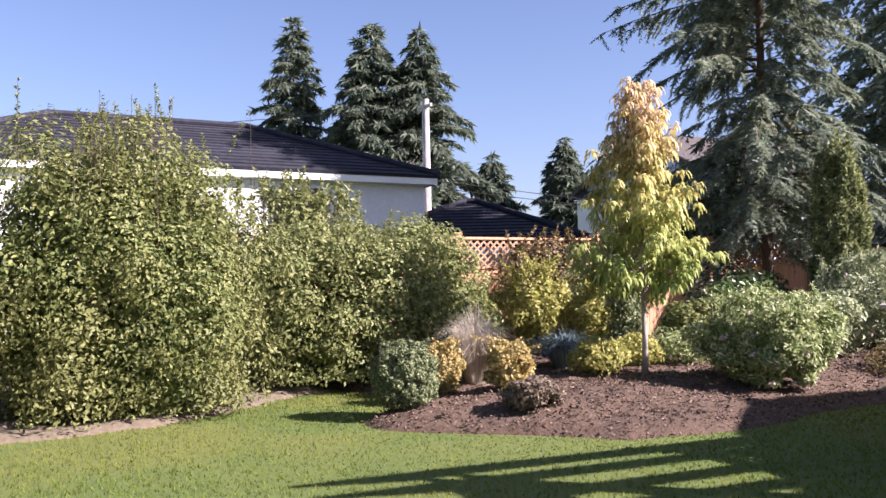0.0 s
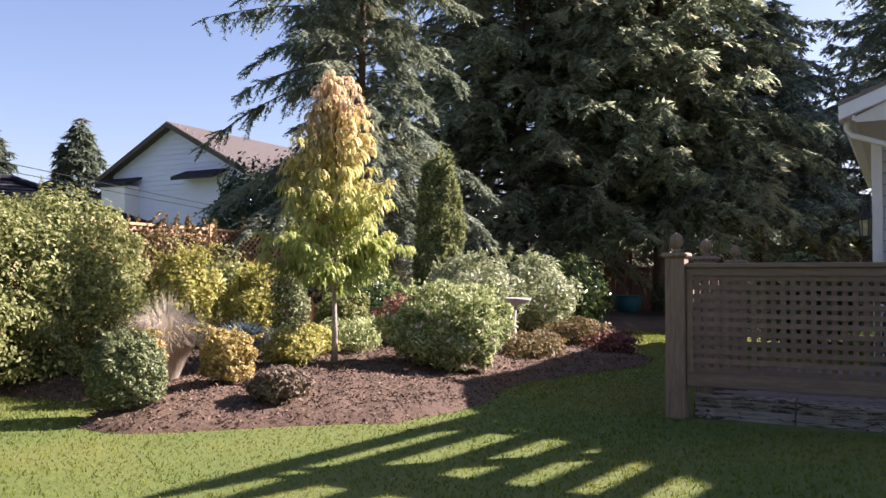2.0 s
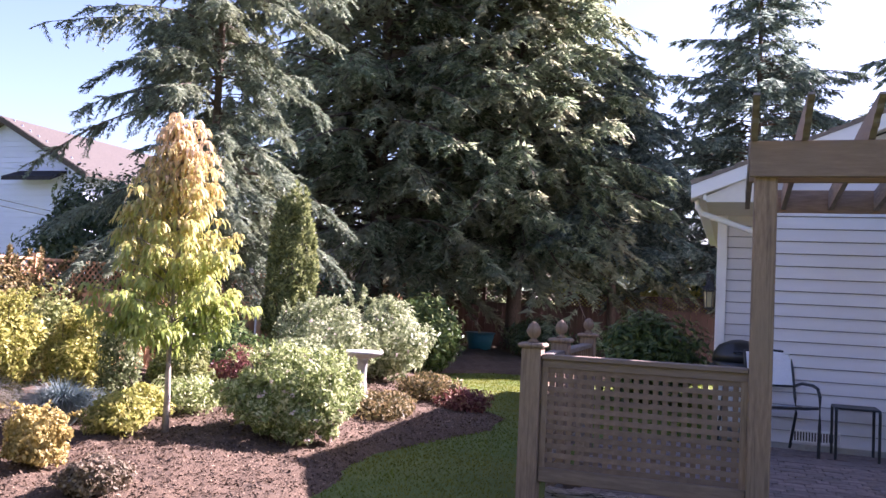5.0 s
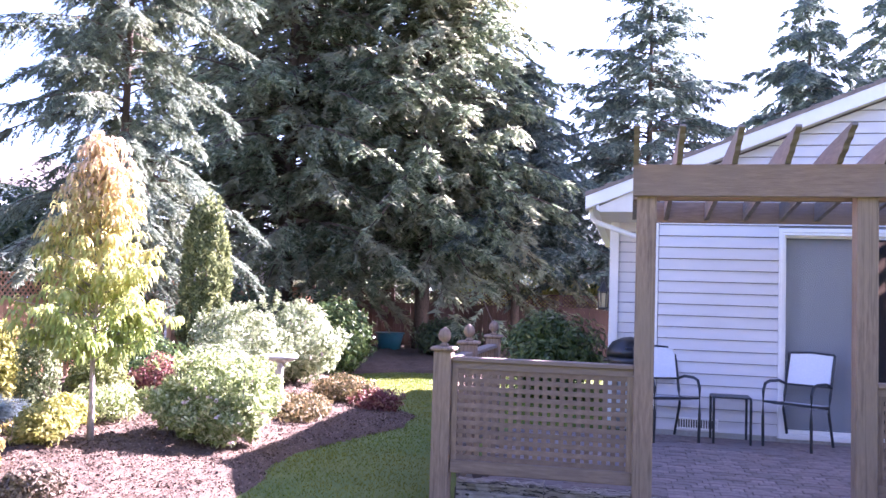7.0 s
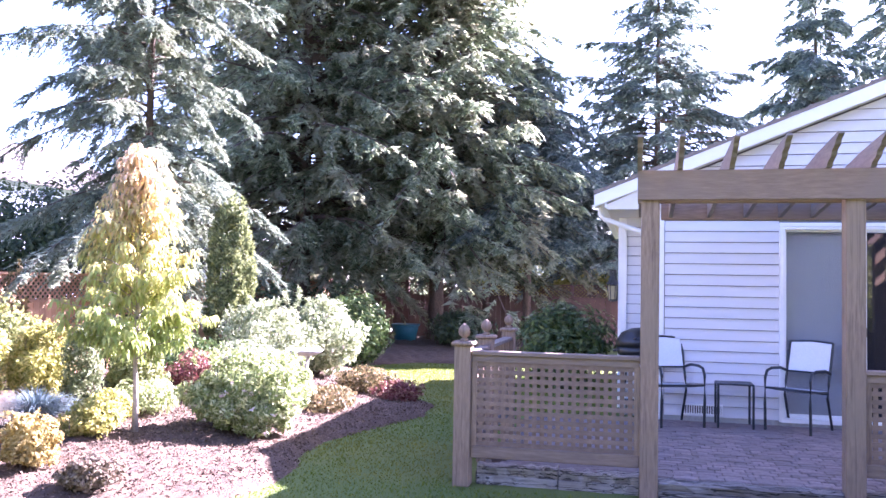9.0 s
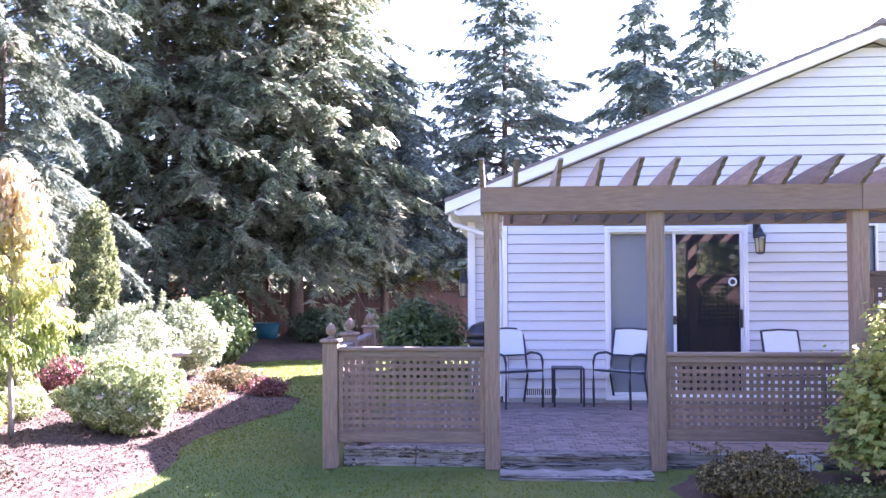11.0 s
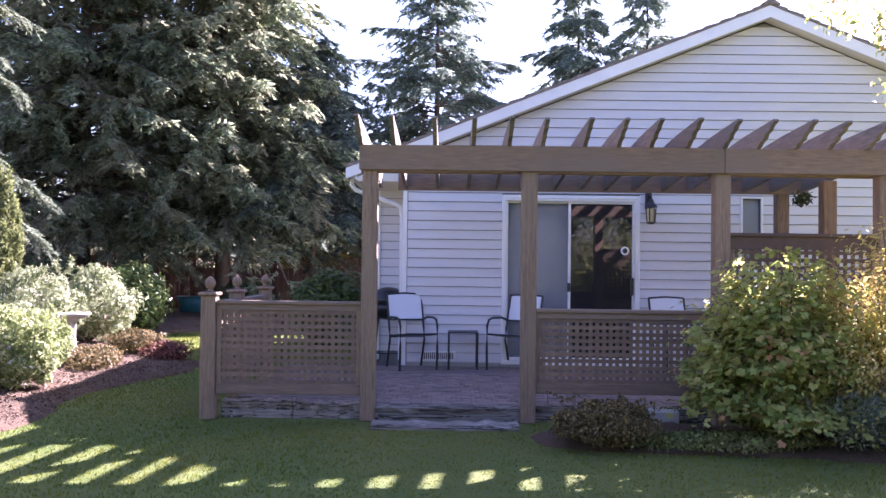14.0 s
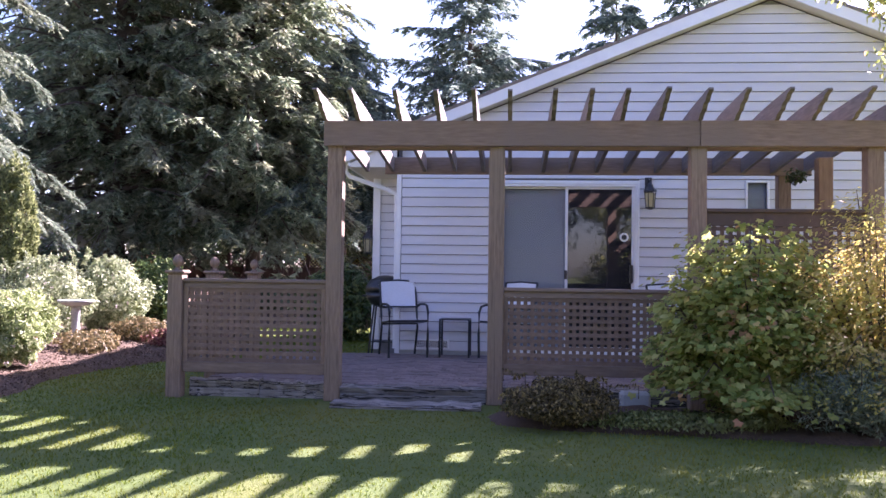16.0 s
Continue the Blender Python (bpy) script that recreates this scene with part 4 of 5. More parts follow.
st = turned([(0.018, 0.002), (0.034, 0.003), (0.034, 0.005), (0.018, 0.005)], (0, 0, 0), 20)
st.transform(Matrix.Translation((3.2, WALL_Y + 0.016, 1.72)) @ Matrix.Rotation(radians(90), 4, "X"))
part("sticker_ring", st, M_METAL, door)
bl = bmesh.new()
for k in range(11):
    xa = DOOR[0] + 0.06 + k * 0.079
    box(xa, xa + 0.083, WALL_Y + 0.125 + 0.004 * (k % 2), WALL_Y + 0.13 + 0.004 * (k % 2), DOOR[2] + 0.04, DOOR[3] - 0.06, 0, bl)
blind = part("blind", bl, M_BLIND, None)
tagged(blind, "closed pale grey vertical blind behind the glass", "blind")

# small window
win = part("window", box(WINDOW[0] - 0.028, WINDOW[1] + 0.028, WALL_Y - 0.035, WALL_Y - 0.01, WINDOW[3], WINDOW[3] + 0.03, 0.004), M_WHITE, house, "narrow white-framed window")
for xa, xb in ((WINDOW[0] - 0.028, WINDOW[0]), (WINDOW[1], WINDOW[1] + 0.028)):
    part("window_frame", box(xa, xb, WALL_Y - 0.035, WALL_Y + 0.05, WINDOW[2], WINDOW[3], 0.004), M_WHITE, win)
part("window_sill", box(WINDOW[0] - 0.028, WINDOW[1] + 0.028, WALL_Y - 0.05, WALL_Y + 0.03, WINDOW[2] - 0.05, WINDOW[2], 0.004), M_WHITE, win)
g = part("pane", box(WINDOW[0], WINDOW[1], WALL_Y + 0.03, WALL_Y + 0.036, WINDOW[2], WINDOW[3]), M_CLEAR, win)
g.visible_shadow = False
part("blind", box(WINDOW[0], WINDOW[1], WALL_Y + 0.045, WALL_Y + 0.055, WINDOW[2], WINDOW[3]), M_BLIND, win, "grey drawn blind")

# wall vent
vent = part("wall_vent", box(0.47, 0.93, WALL_Y - 0.045, WALL_Y - 0.022, 0.215, 0.235, 0.002), M_WHITE, house, "white louvred wall vent")
part("vent_frame", box(0.47, 0.93, WALL_Y - 0.045, WALL_Y - 0.022, 0.325, 0.345, 0.002), M_WHITE, vent)
for xa in (0.47, 0.91):
    part("vent_frame", box(xa, xa + 0.02, WALL_Y - 0.045, WALL_Y - 0.022, 0.235, 0.325, 0.002), M_WHITE, vent)
part("vent_back", box(0.49, 0.91, WALL_Y - 0.026, WALL_Y - 0.022, 0.235, 0.325), M_BLACK, vent)
vs = bpy.data.meshes.new("slat")
q = box(-0.006, 0.006, -0.012, 0.0, -0.045, 0.045)
q.to_mesh(vs)
q.free()
for k in range(16):
    piece("slat", vs, M_WHITE, vent, (0.503 + k * 0.0265, WALL_Y - 0.028, 0.28))


def coach_lantern(at, label):
    x, y, z = at
    ob = thing("wall_lantern", (x, y + 0.16, z), label, "lamp")
    part("back_plate", box(x - 0.045, x + 0.045, y + 0.145, y + 0.16, z - 0.02, z + 0.2, 0.006), M_BLACK, ob)
    part("arm", tube([(x, y + 0.15, z + 0.12), (x, y + 0.09, z + 0.17), (x, y, z + 0.15)], 0.009, 6), M_BLACK, ob)
    part("cap", turned([(0.085, 0.0), (0.08, 0.02), (0.045, 0.06), (0.03, 0.1), (0.012, 0.12), (0.008, 0.14)], (x, y, z), 6), M_BLACK, ob)
    part("glass", turned([(0.05, -0.2), (0.065, -0.02)], (x, y, z), 6), M_AMBER, ob, "yellowish lantern glass")
    for k in range(6):
        a = 2 * math.pi * k / 6
        part("glazing_bar", tube([(x + 0.054 * math.cos(a), y + 0.054 * math.sin(a), z - 0.2), (x + 0.07 * math.cos(a), y + 0.07 * math.sin(a), z)], 0.006, 5), M_BLACK, ob)
    part("base", turned([(0.02, -0.23), (0.06, -0.215), (0.06, -0.2)], (x, y, z), 6), M_BLACK, ob)
    return ob


coach_lantern((3.5, WALL_Y - 0.185, 2.3), "black coach lantern on the white siding beside the door")
lt = coach_lantern((-0.37, 4.5, 1.72), "small wall lantern at the rear corner of the house")

# ---- patio ----
part_patio = tagged(part("patio", box(-1.36, 5.1, 0.2, WALL_Y - 0.03, -0.02, 0.095), M_JOINT, None), "raised patio of reddish grey brick pavers", "patio", kind="structure")


def paver_mesh(lx, ly, h):
    bm = box(-lx / 2, lx / 2, -ly / 2, ly / 2, 0, h, 0.006)
    me = bpy.data.meshes.new("brick_paver")
    bm.to_mesh(me)
    bm.free()
    return me


PV = [paver_mesh(0.196, 0.096, 0.056), paver_mesh(0.096, 0.096, 0.055)]
rest = bmesh.new()
count = 0
row = 0
yy = 0.26
while yy < WALL_Y - 0.08:
    xx = -1.33 + (0.05 if row % 2 else 0.0) + 0.1 * (row % 3)
    while xx < 5.0:
        kind_ = 0 if rng.random() < 0.72 else 1
        w = 0.2 if kind_ == 0 else 0.1
        at = (xx + w / 2, yy, 0.094 + rng.normal() * 0.0025)
        if 0.1 < at[0] < 2.35 and count < 300:
            ob = piece("brick_paver", PV[kind_], M_PAVER, part_patio, at)
            ob.rotation_euler = (rng.normal() * 0.01, rng.normal() * 0.01, rng.normal() * 0.012)
            count += 1
        else:
            box(at[0] - w / 2 + 0.002, at[0] + w / 2 - 0.002, yy - 0.048, yy + 0.048, 0.094, at[2] + 0.055, 0, rest)
        xx += w
    yy += 0.1
    row += 1
tagged(part("brick_pavers", rest, M_PAVER, part_patio), kind="stuff")


def sleeper(xa, xb, ya, yb, za, zb, label):
    """An old landscape timber with split and sagging edges."""
    bm = bmesh.new()
    nseg = 14
    rings = []
    for k in range(nseg + 1):
        x = xa + (xb - xa) * k / nseg
        j = [rng.normal() * 0.009 for _ in range(8)]
        c = 0.018
        rings.append([bm.verts.new((x, ya + j[0], za)), bm.verts.new((x, yb + j[1], za)), bm.verts.new((x, yb + j[2], zb - c)), bm.verts.new((x, yb - c + j[3], zb + j[4])), bm.verts.new((x, ya + c + j[5], zb + j[6])), bm.verts.new((x, ya + j[7], zb - c)),
                      bm.verts.new((x, ya + 0.022 + 0.018 * math.sin(k * 1.3 + xa), za + 0.55 * (zb - za))), bm.verts.new((x, ya + j[0], za + 0.5 * (zb - za)))])
    for a, b in zip(rings, rings[1:]):
        for k in range(8):
            bm.faces.new((a[k], a[(k + 1) % 8], b[(k + 1) % 8], b[k]))
    bm.faces.new(rings[0][::-1])
    bm.faces.new(rings[-1])
    ob = part("landscape_timber", bm, M_SLEEPER, None)
    return tagged(ob, label, "timber", "timbers edging the patio")


sleeper(-1.34, -0.66, 0.15, 0.3, -0.02, 0.165, "cracked grey landscape timber under the lattice fence")
sleeper(-0.65, -0.005, 0.145, 0.29, -0.02, 0.155, "split weathered landscape timber under the lattice fence")
sleeper(0.15, 1.515, 0.02, 0.19, -0.02, 0.15, "weathered timber step at the patio edge")
sleeper(0.14, 1.48, -0.38, -0.14, -0.02, 0.042, "low worn timber plank lying on the lawn")
sleeper(1.67, 3.34, 0.15, 0.29, -0.02, 0.15, "grey landscape timber behind the low bush")

# ---- pergola ----
pergola = thing("pergola", (2.5, 1.2, 0), "brown timber pergola with scalloped rafter tails over the patio", "pergola")
for x, y in ((0.0, 0.0), (1.52, 0.0), (3.35, 0.0), (4.9, 0.0), (4.88, 1.15), (4.84, 2.335)):
    part("post", box(x, x + 0.145, y, y + 0.145, 0.0 if y == 0 else 0.09, 2.46, 0.008), M_TIMBER, pergola)
for xa, xb in ((-0.03, 3.42), (3.424, 5.3)):
    part("beam", box(xa, xb, -0.045, -0.002, 2.385, 2.622, 0.005), M_BEAM, pergola)
    part("beam", box(xa, xb, 0.147, 0.19, 2.375, 2.618, 0.005), M_BEAM, pergola)
part("beam", box(0.2, 5.2, 2.29, 2.332, 2.405, 2.61, 0.005), M_BEAM, pergola)
tail = [(2.288, 2.43), (2.288, 2.6), (0.3, 2.785), (-0.47, 2.828), (-0.482, 2.81), (-0.455, 2.795), (-0.42, 2.788), (-0.39, 2.776), (-0.367, 2.752), (-0.335, 2.738), (-0.29, 2.732), (-0.257, 2.718), (-0.235, 2.692), (-0.2, 2.676), (-0.15, 2.668), (-0.11, 2.65), (-0.085, 2.63), (-0.05, 2.622), (0.2, 2.619)]
for k in range(16):
    x = -0.02 + 0.341 * k + rng.normal() * 0.02
    j = rng.normal() * 0.03
    part("rafter", prism([(a + j * (a < 0), b) for a, b in tail], "x", x, x + 0.04), M_RAFTER, pergola)
part("bracket", tube([(4.83, 1.22, 2.28), (4.7, 1.2, 2.3), (4.62, 1.18, 2.27), (4.6, 1.17, 2.2), (4.64, 1.17, 2.17), (4.66, 1.17, 2.21)], 0.008, 6), M_BLACK, pergola, "black wrought-iron plant hook")


hp = thing("hanging_plant", (4.66, 1.17, 2.2), "small dark trailing plant hanging from the iron hook", "plant")
hn = 170
hq = unit(rng.normal(size=(hn, 3))) * np.array([0.12, 0.08, 0.07]) * rng.uniform(0.4, 1.0, (hn, 1)) + np.array([4.66, 1.17, 2.27])
hv, ht = leaf_arrays(hq, rng.normal(size=(hn, 3)) - np.array([0, 0, 0.8]), 0.05, 0.03)
soup("foliage", hv, ht, F_DARK, hp)
part("pot", turned([(0.02, 0.0), (0.035, 0.015), (0.045, 0.06), (0.042, 0.06), (0.015, 0.045)], (4.66, 1.17, 2.2), 14), M_BLACK, hp, "small dark pot")


# ---- lattice fences ----
def lattice_panel(fence, xa, xb, y, za, zb, pitch=0.07, strip=0.036, material=None):
    n = int((xb - xa) / pitch)
    vm = bpy.data.meshes.new("lattice_strip")
    q = box(-strip / 2, strip / 2, -0.005, 0.005, 0, zb - za)
    q.to_mesh(vm)
    q.free()
    hm = bpy.data.meshes.new("lattice_strip")
    q = box(0, xb - xa, -0.005, 0.005, -strip / 2, strip / 2)
    q.to_mesh(hm)
    q.free()
    for k in range(n + 1):
        piece("lattice_strip", vm, material or M_LATTICE, fence, (xa + 0.03 + (xb - xa - 0.06) * k / n, y + rng.normal() * 0.001, za))
    m = int((zb - za) / pitch)
    for k in range(m + 1):
        piece("lattice_strip", hm, material or M_LATTICE, fence, (xa, y - 0.0105, za + 0.02 + (zb - za - 0.04) * k / m))


def panel_fence(label, xa, xb, y, bottom, top, pitch=0.066, rails=M_BEAM, strips=M_LATTICE, head=0.054):
    ob = thing("lattice_fence", ((xa + xb) / 2, y, 0), label, "fence")
    part("top_rail", box(xa, xb, y - 0.055, y + 0.055, top - 0.035, top, 0.006), rails, ob)
    part("rail", box(xa + 0.002, xb - 0.002, y - 0.03, y + 0.03, top - 0.036 - head, top - 0.036), rails, ob)
    part("bottom_rail", box(xa, xb, y - 0.035, y + 0.035, bottom, bottom + 0.1, 0.006), rails, ob)
    for x in (xa, xb - 0.045):
        part("stile", box(x, x + 0.045, y - 0.025, y + 0.025, bottom + 0.1, top - 0.036 - head), M_TIMBER, ob)
    lattice_panel(ob, xa + 0.045, xb - 0.045, y, bottom + 0.1, top - 0.09, pitch, material=strips)
    return ob


panel_fence("brown framed lattice fence panel beside the pergola post", -1.375, 0.0, 0.065, 0.24, 1.13)
panel_fence("brown lattice fence panel between the pergola posts", 1.665, 3.35, 0.065, 0.28, 1.085)
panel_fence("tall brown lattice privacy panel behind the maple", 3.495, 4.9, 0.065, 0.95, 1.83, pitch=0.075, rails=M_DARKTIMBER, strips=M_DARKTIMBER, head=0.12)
tl = thing("plank_fence", (4.2, 0.06, 0), "brown board skirt under the tall lattice", "fence")
for k in range(10):
    part("plank", box(3.5 + k * 0.14, 3.635 + k * 0.14, 0.045, 0.07, 0.08, 0.945), M_LATTICE, tl)


def finial_post(x, y, z0, label):
    ob = thing("fence_post", (x, y, z0), label, "fence post", "posts with acorn finials")
    part("post", box(x - 0.07, x + 0.07, y - 0.07, y + 0.07, z0, 1.17, 0.006), M_TIMBER, ob)
    part("cap", box(x - 0.095, x + 0.095, y - 0.095, y + 0.095, 1.17, 1.205, 0.012), M_TIMBER, ob)
    part("finial", turned([(0.035, 0.0), (0.04, 0.012), (0.022, 0.024), (0.02, 0.034), (0.042, 0.05), (0.052, 0.075), (0.05, 0.1), (0.036, 0.128), (0.014, 0.145), (0.004, 0.15)], (x, y, 1.204), 14), M_TIMBER, ob, "acorn-shaped wooden finial", True)
    return ob


finial_post(-1.45, 0.065, 0.0, "brown fence post with an acorn finial on the lawn")
finial_post(-1.44, 1.05, 0.0, "second brown fence post with an acorn finial")
finial_post(-1.44, 2.45, 0.0, "far brown fence post with an acorn finial")
side = thing("side_fence", (-1.44, 1.3, 0), "low brown rail fence along the patio side", "fence")
for ya, yb in ((0.14, 0.98), (1.12, 2.38)):
    part("top_rail", box(-1.49, -1.39, ya, yb, 1.07, 1.11, 0.006), M_RAFTER, side)
    part("bottom_rail", box(-1.47, -1.41, ya, yb, 0.24, 0.33, 0.006), M_RAFTER, side)
    n = int((yb - ya) / 0.1)
    for k in range(n):
        yk = ya + 0.05 + (yb - ya - 0.1) * k / max(1, n - 1)
        part("baluster", box(-1.455, -1.425, yk - 0.02, yk + 0.02, 0.33, 1.07), M_TIMBER, side)


# ---- patio furniture ----
def patio_chair(at, turn, label):
    """A stacking sling chair, built facing -y."""
    ob = thing("patio_chair", (0, 0, 0), label, "chair", "sling chairs on the patio")
    for s in (-1, 1):
        x = 0.25 * s
        part("frame", tube([(x, -0.26, 0.0), (x, -0.27, 0.3), (x, -0.265, 0.57), (x, -0.22, 0.645), (x, -0.12, 0.665), (x, 0.1, 0.66), (x * 0.98, 0.24, 0.62)], 0.016, 8), M_METAL, ob)
        part("back_leg", tube([(x * 0.96, 0.3, 0.0), (x * 0.96, 0.18, 0.36), (x * 0.96, 0.21, 0.5), (x * 0.96, 0.33, 0.95)], 0.015, 8), M_METAL, ob)
        part("seat_rail", tube([(x * 0.96, -0.25, 0.46), (x * 0.96, 0.0, 0.43), (x * 0.96, 0.19, 0.42)], 0.012, 8), M_METAL, ob)
    part("top_bar", tube([(-0.24, 0.33, 0.95), (0, 0.335, 0.965), (0.24, 0.33, 0.95)], 0.0135, 8), M_METAL, ob)
    part("lower_bar", tube([(-0.24, 0.245, 0.62), (0.24, 0.245, 0.62)], 0.011, 8), M_METAL, ob)
    part("front_bar", tube([(-0.24, -0.25, 0.46), (0.24, -0.25, 0.46)], 0.012, 8), M_METAL, ob)
    part("cross_bar", tube([(-0.24, 0.185, 0.4), (0.24, 0.185, 0.4)], 0.011, 8), M_METAL, ob)
    part("back_sling", prism([(0.235, 0.63), (0.245, 0.63), (0.335, 0.955), (0.325, 0.955)], "x", -0.225, 0.225), M_SLING, ob, "pale grey sling fabric back")
    part("seat_sling", prism([(-0.25, 0.467), (-0.1, 0.43), (0.1, 0.42), (0.2, 0.432), (0.2, 0.424), (0.1, 0.412), (-0.1, 0.422), (-0.25, 0.459)], "x", -0.225, 0.225), M_SEAT, ob, "grey sling fabric seat")
    ob.matrix_world = Matrix.Translation(at) @ Matrix.Rotation(radians(turn), 4, "Z")
    return ob


patio_chair((0.36, 3.0, 0.152), 22, "dark metal patio chair with a pale sling back by the wall")
patio_chair((1.69, 3.02, 0.152), -34, "dark metal patio chair with a pale sling back by the door")
patio_chair((3.72, 2.7, 0.152), 10, "dark metal patio chair with a pale sling back under the lantern")
tb = thing("side_table", (1.03, 3.08, 0.152), "small dark metal side table between the chairs", "table")
for x in (0.84, 1.21):
    part("leg_frame", tube([(x, 2.9, 0.152), (x, 2.9, 0.6), (x, 2.92, 0.625), (x, 3.24, 0.625), (x, 3.26, 0.6), (x, 3.26, 0.152)], 0.0135, 8), M_METAL, tb)
part("tabletop", box(0.835, 1.215, 2.915, 3.245, 0.62, 0.637, 0.006), M_METAL, tb, "dark glass tabletop")

grill = thing("kettle_grill", (-0.02, 3.98, 0.1), "black barbecue grill on a cart beside the house", "grill")
part("bowl", turned([(0.06, 0.0), (0.2, 0.05), (0.27, 0.14), (0.285, 0.22)], (-0.02, 3.98, 0.72), 20), M_BLACK, grill, smooth=True)
part("lid", turned([(0.29, 0.0), (0.28, 0.08), (0.22, 0.17), (0.1, 0.225), (0.02, 0.235)], (-0.02, 3.98, 0.945), 20), M_BLACK, grill, smooth=True)
part("lid_handle", tube([(-0.08, 3.72, 1.05), (-0.06, 3.67, 1.06), (0.03, 3.67, 1.06), (0.05, 3.72, 1.05)], 0.01, 6), M_BLACK, grill)
for a in (0.6, 2.5, 3.8, 5.7):
    part("leg", tube([(-0.02 + 0.18 * math.cos(a), 3.98 + 0.18 * math.sin(a), 0.78), (-0.02 + 0.27 * math.cos(a), 3.98 + 0.27 * math.sin(a), 0.02)], 0.013, 6), M_METAL, grill)
part("side_shelf", box(-0.34, -0.25, 3.85, 4.1, 0.88, 0.9, 0.005), M_BLACK, grill)
part("rack", box(-0.2, 0.16, 3.82, 4.14, 0.25, 0.265), M_METAL, grill)

# ---- birdbath, tub ----
bb = thing("birdbath", (-4.42, 3.76, 0.15), "pale cast-stone pedestal birdbath among the shrubs", "birdbath")
part("pedestal", turned([(0.14, 0.0), (0.14, 0.05), (0.1, 0.08), (0.07, 0.14), (0.055, 0.3), (0.062, 0.5), (0.09, 0.545)], (-4.42, 3.76, 0.14), 18), M_STONE, bb, smooth=True)
part("basin", turned([(0.08, 0.54), (0.17, 0.56), (0.24, 0.6), (0.252, 0.625), (0.24, 0.63), (0.2, 0.6), (0.08, 0.58), (0.01, 0.575)], (-4.42, 3.76, 0.14), 24), M_STONE, bb, smooth=True)
fs = part("footing_stone", box(2.72, 2.98, -0.16, 0.02, 0.0, 0.17, 0.02), M_STONE, None)
tagged(fs, "pale grey stone block at the fence foot", "stone")
tub = thing("garden_tub", (-5.9, 14.0, 0.15), "teal plastic garden tub under the trees", "tub")
part("tub_body", turned([(0.26, 0.0), (0.3, 0.2), (0.35, 0.42), (0.33, 0.42), (0.28, 0.15), (0.05, 0.1)], (-5.9, 14.0, 0.2), 20), M_TEAL, tub, smooth=True)
part("rim", turned([(0.345, 0.4), (0.38, 0.41), (0.38, 0.44), (0.345, 0.445)], (-5.9, 14.0, 0.2), 20), M_TEAL, tub)


# ---- boundary fences ----
def board_fence(name, label, run, x0, y0, length, height, lattice, material, along):
    """Upright boards between posts with rails and a lattice top."""
    ob = thing(name, (x0, y0, 0), label, "fence")
    bw = 0.14
    bh = height - lattice

    def q(a0, a1, d0, d1, z0, z1):
        return box(x0 + a0, x0 + a1, y0 + d0, y0 + d1, z0, z1) if along == "x" else box(x0 + d0, x0 + d1, y0 + a0, y0 + a1, z0, z1)

    def shared(bm, nm):
        me = bpy.data.meshes.new(nm)
        bmesh.ops.translate(bm, verts=bm.verts, vec=(-x0, -y0, 0))
        bm.to_mesh(me)
        bm.free()
        return me

    board = shared(q(0, bw - 0.006, -0.01, 0.01, 0.02, bh), "fence_board")
    for k in range(int(length / bw)):
        a = k * bw
        piece("fence_board", board, material, ob, (x0 + a, y0, rng.normal() * 0.004) if along == "x" else (x0, y0 + a, rng.normal() * 0.004))
    post = shared(q(-0.05, 0.05, -0.05, 0.05, 0, height + 0.06), "post")
    for k in range(int(length / 2.4) + 1):
        a = k * 2.4
        piece("post", post, material, ob, (x0 + a, y0, 0) if along == "x" else (x0, y0 + a, 0))
    for z in (bh, height):
        part("rail", q(0, length, -0.03, 0.03, z - 0.035, z), material, ob)
    if lattice:
        bm = bmesh.new()
        n = int(length / 0.11)
        for k in range(n):
            a = k * 0.11
            for s in (1, -1):
                w = 0.02
                e = lattice * s
                o = [(a - w, bh), (a + w, bh), (a + w + e, height - 0.03), (a - w + e, height - 0.03)]
                if min(p[0] for p in o) < 0 or max(p[0] for p in o) > length:
                    continue
                d = 0.006 * s
                if along == "x":
                    prism([(x0 + p[0], p[1]) for p in o], "y", y0 + d - 0.004, y0 + d + 0.004, bm)
                else:
                    prism([(y0 + p[0], p[1]) for p in o], "x", x0 + d - 0.004, x0 + d + 0.004, bm)
        tagged(part("lattice_top", bm, material, ob), kind="stuff")
    return ob


board_fence("cedar_fence", "orange cedar board fence with a diagonal lattice top", 0, -9.1, -4.0, 13.0, 1.75, 0.42, M_CEDAR, "y")
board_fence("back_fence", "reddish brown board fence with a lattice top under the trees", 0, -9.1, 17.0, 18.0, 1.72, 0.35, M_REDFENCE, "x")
board_fence("side_board_fence", "weathered cedar board fence in tree shade", 0, -9.1, 9.1, 7.9, 1.7, 0.0, M_CEDAR, "y")


# ---- neighbouring buildings ----
def tile_courses(parent, corners, apex_a, apex_b, n, thick=0.03):
    """A roof slope between an eave edge and a ridge edge as stepped tile courses."""
    a, b = Vector(corners[0]), Vector(corners[1])
    c, d = Vector(apex_b), Vector(apex_a)
    nrm = (b - a).cross(d - a).normalized()
    if nrm.z < 0:
        nrm = -nrm
    for k in range(n):
        f0, f1 = k / n, (k + 1) / n
        p = [a.lerp(d, f0), b.lerp(c, f0), b.lerp(c, f1), a.lerp(d, f1)]
        bm = bmesh.new()
        lo = [bm.verts.new(v - nrm * 0.05) for v in p]
        hi = [bm.verts.new(v + nrm * (thick if i < 2 else 0.0)) for i, v in enumerate(p)]
        bm.faces.new(lo[::-1])
        bm.faces.new(hi)
        for i in range(4):
            bm.faces.new((lo[i], lo[(i + 1) % 4], hi[(i + 1) % 4], hi[i]))
        part("tile_course", bm, M_TILE, parent)


